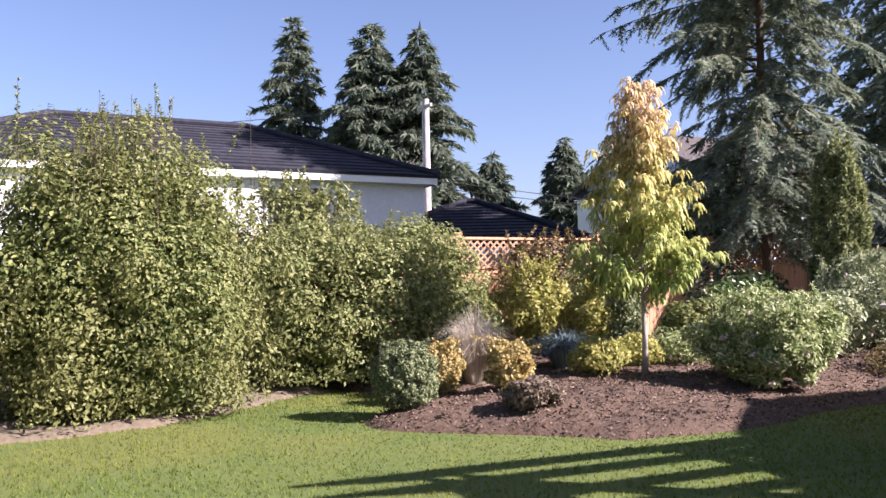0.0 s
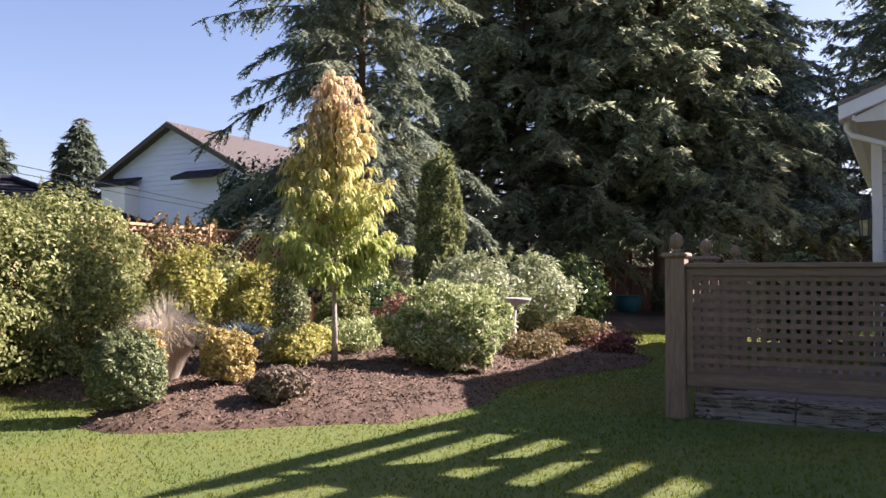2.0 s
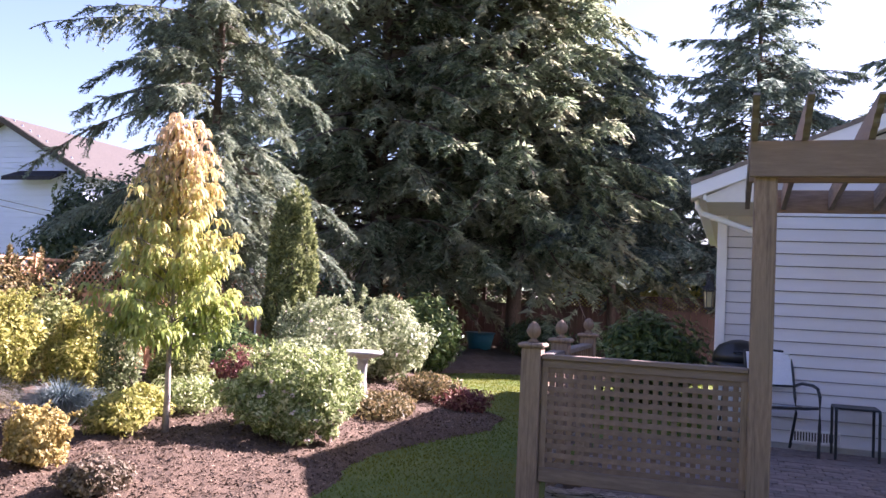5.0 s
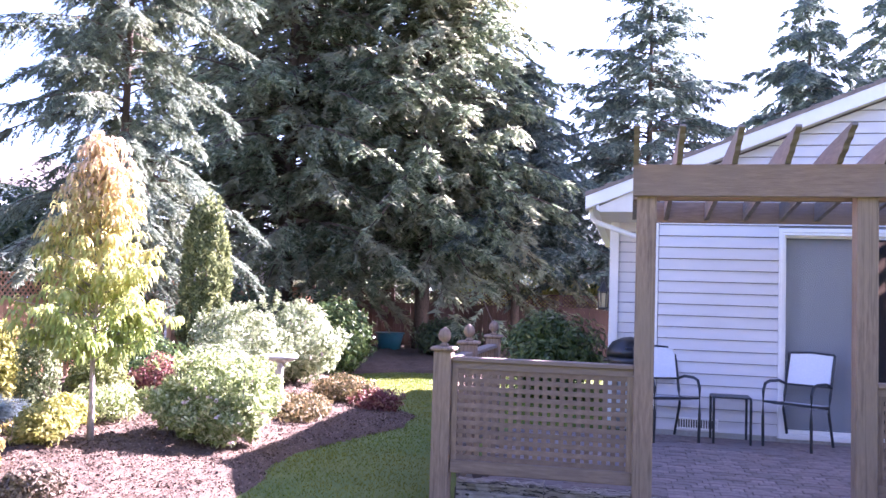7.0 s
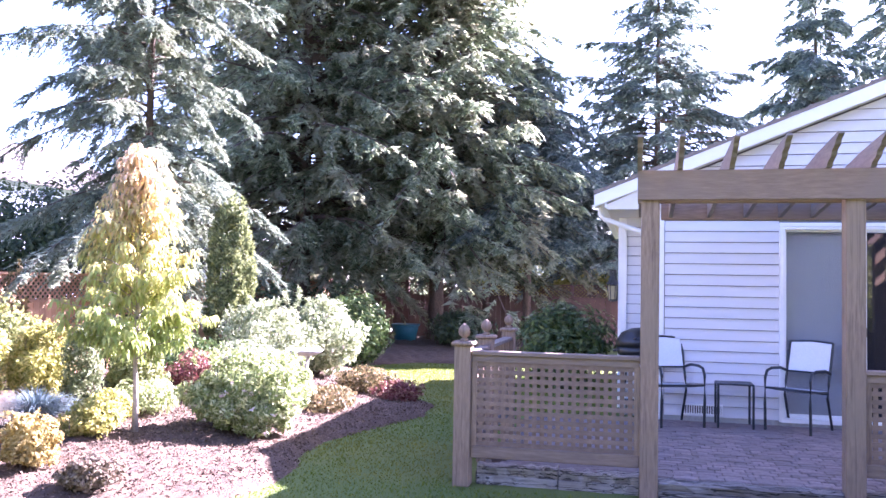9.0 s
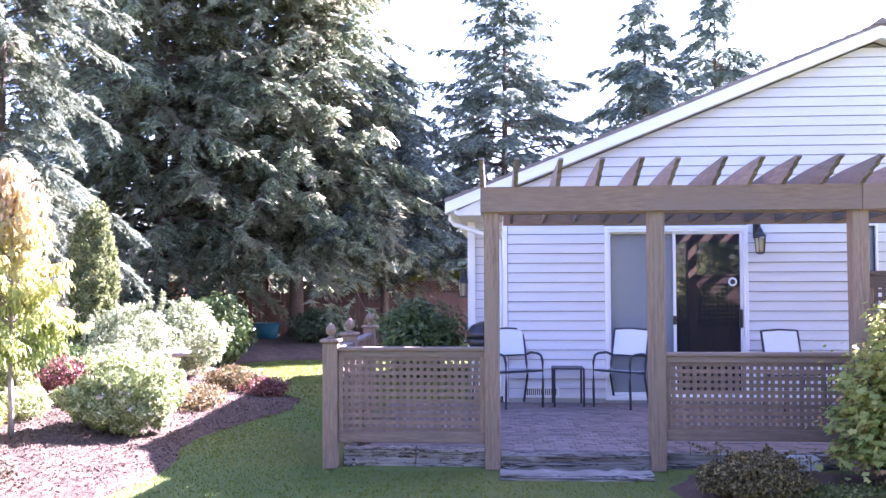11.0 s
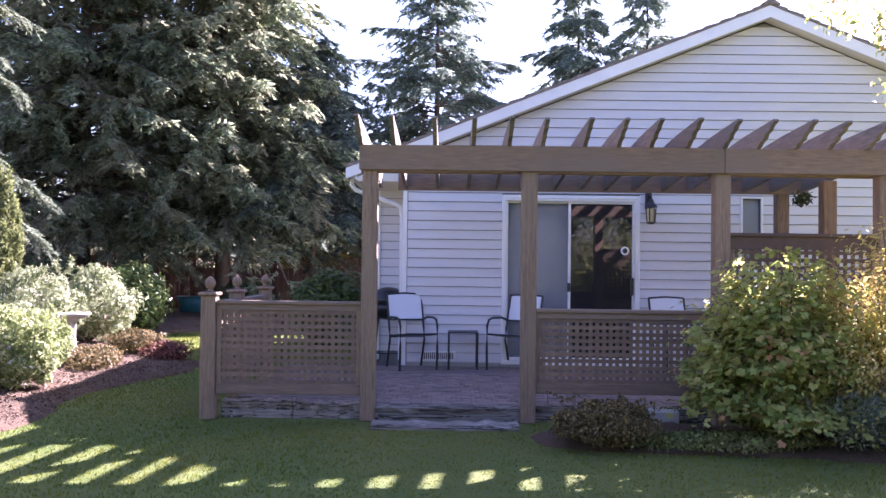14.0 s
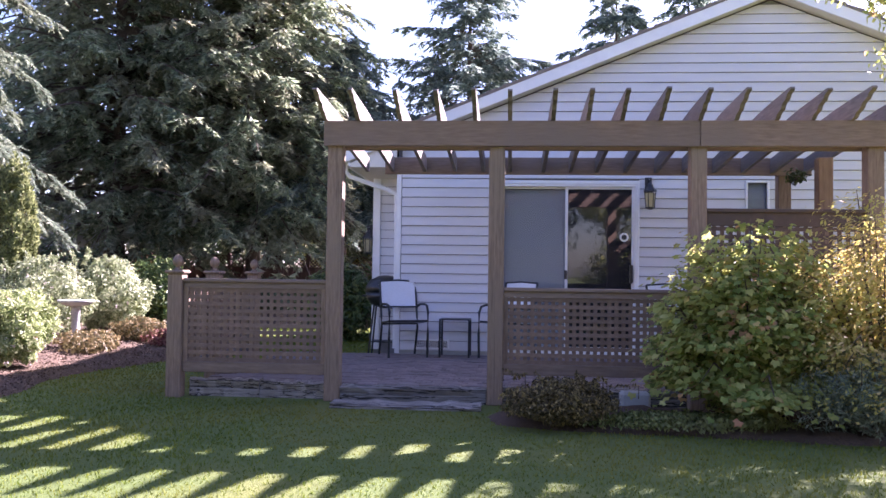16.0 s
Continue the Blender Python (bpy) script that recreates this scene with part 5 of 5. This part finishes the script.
def hip_house(name, label, x0, x1, y0, y1, wall_h, peak, inset, rot_at=None, rot=0):
    ob = thing(name, ((x0 + x1) / 2, (y0 + y1) / 2, 0), label, "house")
    part("wall", box(x0 + 0.28, x1 - 0.28, y0 + 0.28, y1 - 0.28, 0, wall_h - 0.1), M_STUCCO, ob)
    part("fascia", box(x0 + 0.03, x1 - 0.03, y0 + 0.03, y1 - 0.03, wall_h - 0.2, wall_h - 0.02), M_WHITE, ob)
    mx = (x0 + x1) / 2
    ra, rb = (mx, y0 + inset, peak), (mx, y1 - inset, peak)
    e = [(x0, y0, wall_h), (x1, y0, wall_h), (x1, y1, wall_h), (x0, y1, wall_h)]
    n = 14
    tile_courses(ob, (e[1], e[2]), ra, rb, n)
    tile_courses(ob, (e[3], e[0]), rb, ra, n)
    tile_courses(ob, (e[0], e[1]), ra, ra, n)
    tile_courses(ob, (e[2], e[3]), rb, rb, n)
    for q in ((e[1], ra), (e[2], rb), (e[0], ra), (e[3], rb), (ra, rb)):
        part("ridge_tile", tube([Vector(q[0]) + Vector((0, 0, 0.05)), Vector(q[1]) + Vector((0, 0, 0.06))], 0.09, 8), M_TILE, ob)
    return ob


def flat_window(parent, x, ya, yb, za, zb):
    w = part("window", box(x, x + 0.04, ya - 0.06, yb + 0.06, zb, zb + 0.08), M_WHITE, parent)
    part("window_sill", box(x, x + 0.06, ya - 0.06, yb + 0.06, za - 0.08, za), M_WHITE, w)
    for a in (ya - 0.06, yb, (ya + yb) / 2 - 0.03):
        part("window_frame", box(x, x + 0.04, a, a + 0.06, za, zb), M_WHITE, w)
    part("pane", box(x, x + 0.02, ya, yb, za, zb), M_GLASS, w)


nh = hip_house("neighbour_house", "neighbouring white house with a dark tiled hip roof", -27.0, -16.8, -7.3, 4.5, 3.72, 5.56, 3.4)
flat_window(nh, -17.08, 0.3, 1.6, 2.3, 3.35)
flat_window(nh, -17.08, -3.6, -2.2, 2.2, 3.3)
gr = hip_house("neighbour_garage", "low garage with a dark tiled hip roof behind the cedar fence", -3.3, 3.3, -3.3, 3.3, 2.02, 3.42, 3.15)
gr.matrix_world = Matrix.Translation((-19.7, 7.0, 0)) @ Matrix.Rotation(radians(-29.4), 4, "Z")

gh = thing("gable_house", (-28.3, 20.2, 0), "white sided gable house, bluish shade put into its siding colour, with a grey shingle roof", "house")
part("wall", prism([(-32.2, 0), (-24.4, 0), (-24.4, 5.75), (-28.3, 7.75), (-32.2, 5.75)], "y", 20.2, 29), M_SHADESIDING, gh)
for k in range(34):
    z = 0.3 + k * 0.22
    half = min(3.85, (7.7 - z) / 0.513)
    if half > 0.2:
        part("siding_board", prism([(20.2, z), (20.15, z), (20.19, z + 0.22), (20.2, z + 0.22)], "x", -28.3 - half, -28.3 + half), M_SHADESIDING, gh)
for s in (-1, 1):
    o = [(-28.3, 7.85), (-28.3 + s * 4.5, 5.55), (-28.3 + s * 4.5, 5.4), (-28.3, 7.7)]
    part("roof", prism(o, "y", 19.7, 29.5), M_GREYROOF, gh)
    part("fascia", prism([(-28.3, 7.83), (-28.3 + s * 4.48, 5.53), (-28.3 + s * 4.48, 5.3), (-28.3, 7.6)], "y", 19.66, 19.7), M_GREYROOF, gh)
part("pent_roof", prism([(19.3, 5.25), (20.2, 5.6), (20.2, 5.5), (19.3, 5.1)], "x", -32.3, -30.3), M_TILE, gh, "small dark pent roof")
part("pent_roof", prism([(19.3, 5.35), (20.2, 5.7), (20.2, 5.6), (19.3, 5.2)], "x", -27.6, -25.2), M_TILE, gh, "small dark pent roof")
part("side_bay", box(-32.0, -30.5, 19.4, 20.2, 0, 5.15), M_STUCCO, gh)

gh.location += Vector((0.28, 0.3, -0.05))
sh = thing("white_shed", (-11.5, 15.5, 0), "white outbuilding seen beyond the fence", "shed")
part("wall", box(-13.6, -10.0, 14.2, 17.4, 0, 2.3), M_STUCCO, sh)
part("roof", prism([(-13.9, 2.3), (-9.7, 2.3), (-11.8, 3.3)], "y", 13.9, 17.7), M_STUCCO, sh)

# utility pole and wires
up = thing("utility_pole", (-23.7, 7.6, 0), "grey wooden utility pole with wires", "utility pole")
part("pole", tube([(-23.7, 7.6, 0), (-23.7, 7.6, 7.3)], 0.16, 10, None, 0.75), M_POLE, up)
part("crossarm", box(-24.2, -23.2, 7.52, 7.6, 6.98, 7.08), M_POLE, up)
part("brace", tube([(-24.0, 7.5, 4.3), (-23.7, 7.55, 4.0)], 0.04, 6), M_POLE, up)
for z, s in ((7.1, 0.6), (4.6, 0.5), (4.35, 0.5)):
    for far in ((-52, -26, 8.3 if z > 6 else 5.2), (-27, 70, 2.5))[:1 if z > 6 else 2]:
        a, b = Vector((-23.7, 7.6, z)), Vector(far)
        pts = [a.lerp(b, k / 12) - Vector((0, 0, 4 * s * (k / 12) * (1 - k / 12))) for k in range(13)]
        part("wire", tube(pts, 0.012, 4), M_BLACK, up)

# ---- trees behind the garden ----
bough_conifer("fir_tree", "huge dark fir with dense drooping boughs", (-8.6, 13.6), 17.0, 4.8, 2.3, 860, 14000, 255000, 0.19, 0.36, F_FIR, (0.05, 0.5), (0.3, 0.8), 0.75, 0.45, 0.42, 0.7, 0.3, group="large firs at the back", ragged=0.42, core=0.25)
bough_conifer("fir_tree", "tall dense fir with sunlit needle tips", (-5.3, 14.8), 16.0, 4.25, 2.1, 800, 13000, 235000, 0.19, 0.36, F_FIR, (0.1, 0.6), (0.3, 0.8), 0.65, 0.5, 0.42, 0.7, 0.26, group="large firs at the back", ragged=0.42, core=0.25)
bough_conifer("deodar_cedar", "grey-green cedar with open feathery drooping branches", (-8.5, 6.3), 10.8, 2.75, 1.6, 320, 8600, 280000, 0.1, 0.27, F_DEODAR, (0.1, 0.5), (0.35, 0.8), 0.95, 0.36, 0.38, 0.8, 0.13, ragged=0.62, core=0.5, lean=0.9)
shrub("columnar_thuja", "narrow upright green thuja", (-6.28, 5.2), (0.38, 0.38, 1.45), 22000, 0.07, 0.45, F_THUJA, 150, 0.12, -0.9, category="conifer", boxy=0.85, loose=0.2)
bough_conifer("blue_spruce", "tall open spruce against the bright sky", (0.4, 17.9), 11.8, 4.5, 1.5, 330, 7500, 120000, 0.2, 0.3, F_SPRUCE, (0.1, 0.45), (0.15, 0.45), 0.55, 0.7, 0.38, 0.7, 0.2, ragged=0.5, core=0.3)
bough_conifer("far_spruce", "hazy tall conifer behind the house roof", (5.2, 21.0), 11.6, 3.9, 1.5, 270, 5200, 60000, 0.27, 0.3, F_SPRUCE, (0.1, 0.4), (0.3, 0.7), 0.8, 0.6, 0.42, 0.7, 0.2, group="conifers behind the house", ragged=0.5, core=0.25)
bough_conifer("far_spruce", "slimmer tall conifer behind the house roof", (7.8, 22.0), 12.4, 3.5, 1.5, 260, 5000, 56000, 0.27, 0.3, F_SPRUCE, (0.1, 0.4), (0.3, 0.7), 0.8, 0.6, 0.42, 0.7, 0.2, group="conifers behind the house", ragged=0.5, core=0.25)
bough_conifer("dark_conifer", "dark bushy conifer between the fir and the spruce", (-3.0, 15.7), 7.7, 3.1, 2.5, 320, 6000, 90000, 0.18, 0.32, F_SPRUCE, (0.1, 0.6), (0.3, 0.8), 0.7, 0.6, 0.4, 0.7, 0.16, ragged=0.45, core=0.3)
broadleaf("lit_tree", "bright yellow-green foliage behind the back fence", (-3.0, 19.6), 2.6, 0.08, (-3.0, 19.6, 2.0), (3.2, 1.1, 1.2), 9000, 0.16, 0.55, F_LIME, 30, 0.36)
for x, y, hgt, rch, n in ((-46.5, 10.3, 17.2, 4.6, 22000), (-42.6, 13.6, 16.2, 6.0, 30000), (-41.0, 15.9, 15.6, 5.6, 28000), (-44.0, 22.3, 9.3, 3.4, 12000), (-40.0, 25.0, 9.9, 3.3, 12000), (-52.0, 33.0, 9.0, 3.4, 10000)):
    conifer("distant_conifer", "distant dark conifer beyond the neighbouring roofs", (x, y), hgt, rch, 1.0, 240, int(n * 1.2), 0.52, F_FAR, 0.2, 0.4, 0.7, trunk=0.25, fan=0.4, width=0.32, group="conifers beyond the roofs")

for x, y, r, h in ((-20.0, 21.5, 3.2, 2.6), (-14.5, 22.0, 3.0, 2.2), (-9.5, 20.6, 2.6, 2.0), (-5.2, 21.2, 2.6, 2.2), (-0.8, 20.8, 2.4, 1.9), (3.4, 21.0, 2.6, 2.2), (8.2, 20.6, 2.8, 2.2)):
    shrub("boundary_bush", "dense dark bush beyond the back fence", (x, y), (r, 1.5, h), 5500, 0.24, 0.5, F_DARK, 40, 0.3, 0.2, group="bushes beyond the back fence", boxy=0.6)

# understorey in the shade
shrub("rhododendron", "large rhododendron with glossy leaves behind the birdbath", (-5.2, 6.2), (0.85, 0.85, 0.72), 10000, 0.1, 0.28, F_PALE, 44, 0.26, 0.1, loose=0.45, sprigs=16, blossom=80)
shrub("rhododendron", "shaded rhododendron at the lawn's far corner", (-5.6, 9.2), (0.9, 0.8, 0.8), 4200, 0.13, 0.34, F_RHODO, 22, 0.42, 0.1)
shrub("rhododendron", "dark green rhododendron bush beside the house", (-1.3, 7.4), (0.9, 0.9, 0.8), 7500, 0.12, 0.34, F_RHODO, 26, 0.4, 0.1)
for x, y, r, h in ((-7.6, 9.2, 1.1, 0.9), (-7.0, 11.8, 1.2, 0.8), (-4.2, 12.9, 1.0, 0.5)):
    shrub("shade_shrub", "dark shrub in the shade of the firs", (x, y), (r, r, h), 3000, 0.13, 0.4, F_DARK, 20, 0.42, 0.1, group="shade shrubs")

# ---- hedge side ----
shrub("hedge_bush", "tall overgrown green hedge bush along the lawn", (-6.27, -4.02), (1.14, 1.3, 1.53), 112000, 0.043, 0.48, F_HEDGE, 120, 0.245, 0.3, -0.36, sprigs=90, category="hedge", boxy=0.62, loose=0.5, fill=14000)
shrub("hedge_bush", "broad leafy green hedge bush along the lawn", (-6.06, -6.2), (1.2, 1.35, 1.15), 46000, 0.05, 0.52, F_HEDGE, 110, 0.2, 0.3, -0.28, sprigs=40, category="hedge", boxy=0.5, loose=0.32, fill=6000)
shrub("hedge_bush", "olive green hedge bush at the lawn corner", (-7.35, -1.4), (1.12, 1.52, 1.0), 84000, 0.047, 0.55, F_HEDGE_B, 200, 0.18, 0.2, -0.2, sprigs=80, category="hedge", boxy=0.55, loose=0.24, fill=7000)
shrub("hedge_bush", "wispy tall shrub rising behind the hedge", (-8.3, -1.75), (0.6, 1.15, 1.22), 15000, 0.065, 0.5, F_HEDGE_B, 40, 0.26, 0.1, sprigs=60, category="hedge")
shrub("hedge_bush", "leafy green hedge further along the lawn", (-6.6, -8.6), (1.3, 1.6, 1.1), 14000, 0.1, 0.55, F_HEDGE, 40, 0.3, 0.15, category="hedge")
shrub("fence_climber", "rusty climbing vine sprawling over the cedar fence", (-8.95, 2.6), (0.26, 1.75, 0.95), 13000, 0.07, 0.5, F_RUST, 60, 0.26, 0.3, sprigs=30, category="climber", loose=0.5)
broadleaf("dark_tree", "dark leafy tree beyond the cedar fence", (-13.3, 9.3), 3.0, 0.08, (-13.3, 9.3, 2.3), (1.9, 2.0, 1.9), 15000, 0.13, 0.5, F_DARK, 40, 0.32)

# ---- planting bed ----
shrub("boxwood_ball", "clipped round boxwood ball", (-4.78, -2.05), (0.29, 0.29, 0.29), 25000, 0.024, 0.6, F_BOX, 140, 0.14, 0.0, boxy=1.0, loose=0.16, sprigs=14)
shrub("golden_shrub", "small golden yellow shrub", (-4.72, -1.1), (0.26, 0.24, 0.22), 7000, 0.035, 0.55, F_GOLD, 50, 0.22, 0.0, loose=0.36, sprigs=9)
shrub("golden_shrub", "small bright yellow shrub beside the boxwood", (-5.35, -1.45), (0.24, 0.25, 0.27), 6500, 0.035, 0.55, F_GOLD, 50, 0.22, 0.0, loose=0.36, sprigs=9)
tuft("plume_grass", "tan feathery ornamental grass clump", (-5.55, -0.95), 0.4, 0.8, 1700, F_TAN, 0.0022)
shrub("brown_shrub", "low dull brown shrub on the mulch", (-3.98, -1.36), (0.27, 0.25, 0.15), 7000, 0.034, 0.5, F_BROWN, 26, 0.32)
tuft("blue_fescue", "spiky blue-grey fescue tuft on mulch", (-5.75, 0.22), 0.4, 0.46, 1400, F_BLUE, 0.004)
shrub("low_shrub", "low yellow-green shrub near the sapling", (-5.0, 0.05), (0.34, 0.3, 0.19), 5000, 0.045, 0.5, F_LIME, 24, 0.34)
shrub("lime_column", "upright yellow-green shrub at the fence", (-7.05, 0.75), (0.42, 0.42, 0.6), 11000, 0.06, 0.38, F_LIME, 44, 0.27, -0.1, loose=0.62, sprigs=34)
shrub("lime_column", "shorter lime green shrub at the fence", (-6.65, 1.4), (0.37, 0.37, 0.48), 9000, 0.06, 0.38, F_LIME, 40, 0.27, -0.1, loose=0.62, sprigs=30)
shrub("lime_column", "yellowing upright shrub before the cedar fence", (-7.4, 0.2), (0.36, 0.36, 0.4), 6500, 0.06, 0.5, F_LIME, 36, 0.27, -0.1, loose=0.62, sprigs=30)
shrub("dark_column", "narrow dark green upright boxwood", (-5.95, 1.2), (0.25, 0.25, 0.56), 6500, 0.04, 0.5, F_BOX, 30, 0.3)
shrub("barberry", "dark red barberry bush", (-5.3, 2.5), (0.45, 0.42, 0.34), 3400, 0.045, 0.5, F_RED, 24, 0.34)
shrub("rose_bush", "sparse rose bush with pale pink blooms", (-5.9, 3.0), (0.75, 0.7, 0.45), 3000, 0.07, 0.5, F_RHODO, 20, 0.4, blossom=30)
shrub("heather", "low grey-green heather clump on mulch", (-5.2, 1.35), (0.4, 0.4, 0.22), 2600, 0.05, 0.35, F_VARIEG, 20, 0.36)
shrub("variegated_shrub", "large rounded variegated green and white shrub", (-3.88, 1.05), (0.76, 0.68, 0.42), 26000, 0.055, 0.34, F_VARIEG, 90, 0.19, -0.25, blossom=130, loose=0.42, sprigs=46)
shrub("variegated_shrub", "broad pale green shrub behind the birdbath", (-5.4, 4.6), (0.8, 0.8, 0.62), 15000, 0.06, 0.34, F_PALE, 80, 0.19, blossom=110, loose=0.5, sprigs=26)
shrub("rusty_shrub", "low rusty orange and green shrub", (-3.75, 4.3), (0.55, 0.45, 0.2), 3400, 0.05, 0.5, F_RUST, 24, 0.34)
shrub("rusty_shrub", "low reddish groundcover shrub at the bed's tip", (-3.2, 4.15), (0.42, 0.4, 0.16), 2400, 0.05, 0.5, F_RED, 20, 0.36)
shrub("low_shrub", "low green shrub on the shaded bed edge", (-3.75, 2.9), (0.45, 0.55, 0.16), 2600, 0.055, 0.45, F_RUST, 20, 0.36)
shrub("green_shrub", "dark green shrub under the cedar", (-7.2, 4.3), (0.8, 0.8, 0.6), 4200, 0.09, 0.45, F_DARK, 26, 0.36)
shrub("green_shrub", "mixed green shrub before the fence", (-8.2, 2.6), (0.6, 0.7, 0.65), 4000, 0.08, 0.45, F_HEDGE_B, 26, 0.36)


shrub("green_shrub", "fresh green shrub behind the sapling", (-5.75, 1.95), (0.42, 0.42, 0.36), 4200, 0.06, 0.5, F_HEDGE, 22, 0.36)
shrub("green_shrub", "pale leafy shrub between rose and birdbath", (-5.0, 3.2), (0.5, 0.5, 0.4), 4600, 0.07, 0.45, F_PALE, 22, 0.36, blossom=14)
shrub("green_shrub", "dark leafy shrub before the thuja", (-6.5, 3.5), (0.6, 0.6, 0.5), 4200, 0.08, 0.45, F_RHODO, 22, 0.36)
shrub("low_shrub", "low yellow-green clump at the sapling's foot", (-5.35, 0.8), (0.3, 0.3, 0.17), 2600, 0.045, 0.5, F_LIME, 20, 0.34)


def sorrel_tree(at, height):
    """A young tree in tiers of long hanging leaves."""
    x, y = at
    z = float(ground_z(x, y)) - 0.02
    ob = thing("sorrel_tree", (x, y, z), "young tree with drooping yellow and orange autumn leaves", "tree")
    line = [(x + 0.06, y - 0.06, z), (x + 0.03, y - 0.02, z + 0.35), (x, y, z + 0.8), (x + 0.02, y, z + 1.7), (x - 0.01, y, z + height * 0.97)]
    part("trunk", tube(line, 0.034, 9, None, 0.2), M_PALEBARK, ob, "pale slender trunk", True)
    bm = bmesh.new()
    P, D, S = [], [], []
    for k in range(92):
        f = (k + 0.5) / 92
        h = 0.84 + (height - 0.89) * f
        a = k * 2.4 + rng.normal() * 0.3
        r = (0.09 + 0.62 * (1 - f) ** 0.85 * min(1, 0.7 + 2.5 * f)) * rng.uniform(0.5, 1.3)
        s = np.array([x, y, z + h - 0.14])
        e = np.array([x + r * math.cos(a), y + r * math.sin(a), z + h + 0.1 - 0.05 * r])
        tube([Vector(s), Vector(s * 0.5 + e * 0.5 + (0, 0, 0.05)), Vector(e)], 0.008, 5, bm, 0.4)
        for c in range(3 + int(11 * r)):
            u = 1 - 0.75 * (c / (3 + 11 * r)) ** 0.8
            q = s + (e - s) * u + rng.normal(size=3) * 0.045
            m = 15
            w = np.arange(m) * 2 * math.pi / m + rng.uniform(0, 6)
            P.append(q + rng.normal(size=(m, 3)) * 0.012)
            D.append(np.stack([np.cos(w) + 0.5 * math.cos(a), np.sin(w) + 0.5 * math.sin(a), rng.normal(size=m) * 0.3 + 0.15], 1))
            S.append(rng.uniform(0.08, 0.15, m))
    tagged(part("branchwork", bm, M_PALEBARK, ob), kind="stuff")
    P, D, S = np.concatenate(P), unit(np.concatenate(D)), np.concatenate(S)[:, None]
    # each leaf rises from the shoot, arches and hangs
    side = unit(np.cross(D, (0, 0, 1.0)))
    m1 = P + D * S * 0.4 + np.array([0, 0, 0.04]) * S
    m2 = m1 + D * S * 0.22 - np.array([0, 0, 0.3]) * S
    tip = m2 + D * S * 0.06 - np.array([0, 0, 0.36]) * S
    wd = side * S * 0.1
    v = np.stack([P, m1 - wd, m1 + wd, m2 - wd * 0.8, m2 + wd * 0.8, tip], 1).reshape(-1, 3)
    k = np.arange(len(P))[:, None] * 6
    t = np.concatenate([k + (0, 1, 2), k + (1, 3, 4), k + (1, 4, 2), k + (3, 5, 4)], 1).reshape(-1, 3)
    soup("crown", v, t, F_SORREL, ob)
    return ob


sorrel_tree((-4.85, 0.49), 2.78)

# ---- shrubs by the pergola ----
shrub("low_bush", "low bronze-green bush with sunlit tips before the lattice fence", (2.13, -1.08), (0.56, 0.42, 0.2), 12000, 0.032, 0.5, F_BRONZE, 60, 0.22, loose=0.5, sprigs=20)
arching_bush("vine_maple", "spreading yellow-green maple bush with orange tips", (3.66, -0.8), 0.98, 1.42, 86, 230, 0.052, 0.68, F_MAPLE, squash=0.65, lobed=True)
arching_bush("spirea", "golden and orange autumn shrub", (4.62, -0.92), 1.1, 1.55, 80, 400, 0.046, 0.5, F_SPIREA, category="shrub", squash=0.65, thin=0.35)
shrub("low_juniper", "low spreading grey-green juniper", (4.45, -1.3), (0.75, 0.42, 0.33), 11000, 0.05, 0.16, F_DEODAR, 50, 0.24, loose=0.55, sprigs=24)
shrub("ground_cover", "low leafy ground cover on dark soil", (3.1, -1.12), (1.0, 0.3, 0.06), 5000, 0.032, 0.6, F_HEDGE, 40, 0.3)
broadleaf("overhanging_tree", "tree with yellow-green leaves hanging over the pergola end", (7.6, 0.2), 4.2, 0.09, (6.7, -0.1, 4.0), (2.45, 1.8, 1.5), 29000, 0.085, 0.5, F_MAPLE, 70, 0.24, 0.6, bend=(-0.7, 0.1))

# ---- behind the camera ----
for x, y, r, h in ((-7.0, -13.0, 1.8, 1.6), (-3.0, -15.0, 2.0, 1.7), (1.5, -15.5, 2.0, 1.5), (6.0, -14.5, 2.0, 1.7), (10.0, -10.0, 2.0, 1.5)):
    shrub("garden_shrub", "leafy green garden shrub along the far boundary", (x, y), (r, r, h), 3500, 0.16, 0.5, F_HEDGE, 24, 0.4, category="shrub", group="boundary shrubs")
broadleaf("garden_tree", "leafy tree along the far boundary", (-1.5, -17.5), 5.0, 0.16, (-1.5, -17.5, 5.2), (3.0, 2.5, 3.0), 9000, 0.22, 0.5, F_HEDGE, 40, 0.32)
broadleaf("garden_tree", "leafy tree along the far boundary", (5.5, -18.0), 5.0, 0.16, (5.5, -18.0, 5.4), (3.0, 2.5, 3.2), 9000, 0.22, 0.5, F_HEDGE_B, 40, 0.32)
for x, y, h, r in ((-9.0, -17.0, 6.0, 3.2), (-5.0, -18.5, 7.0, 3.4), (2.2, -19.5, 7.5, 3.4), (9.2, -17.5, 6.5, 3.4)):
    broadleaf("garden_tree", "leafy tree along the far boundary", (x, y), 5.0, 0.16, (x, y, h * 0.62), (r, 2.4, h * 0.55), 5000, 0.3, 0.5, F_DARK, 40, 0.32)
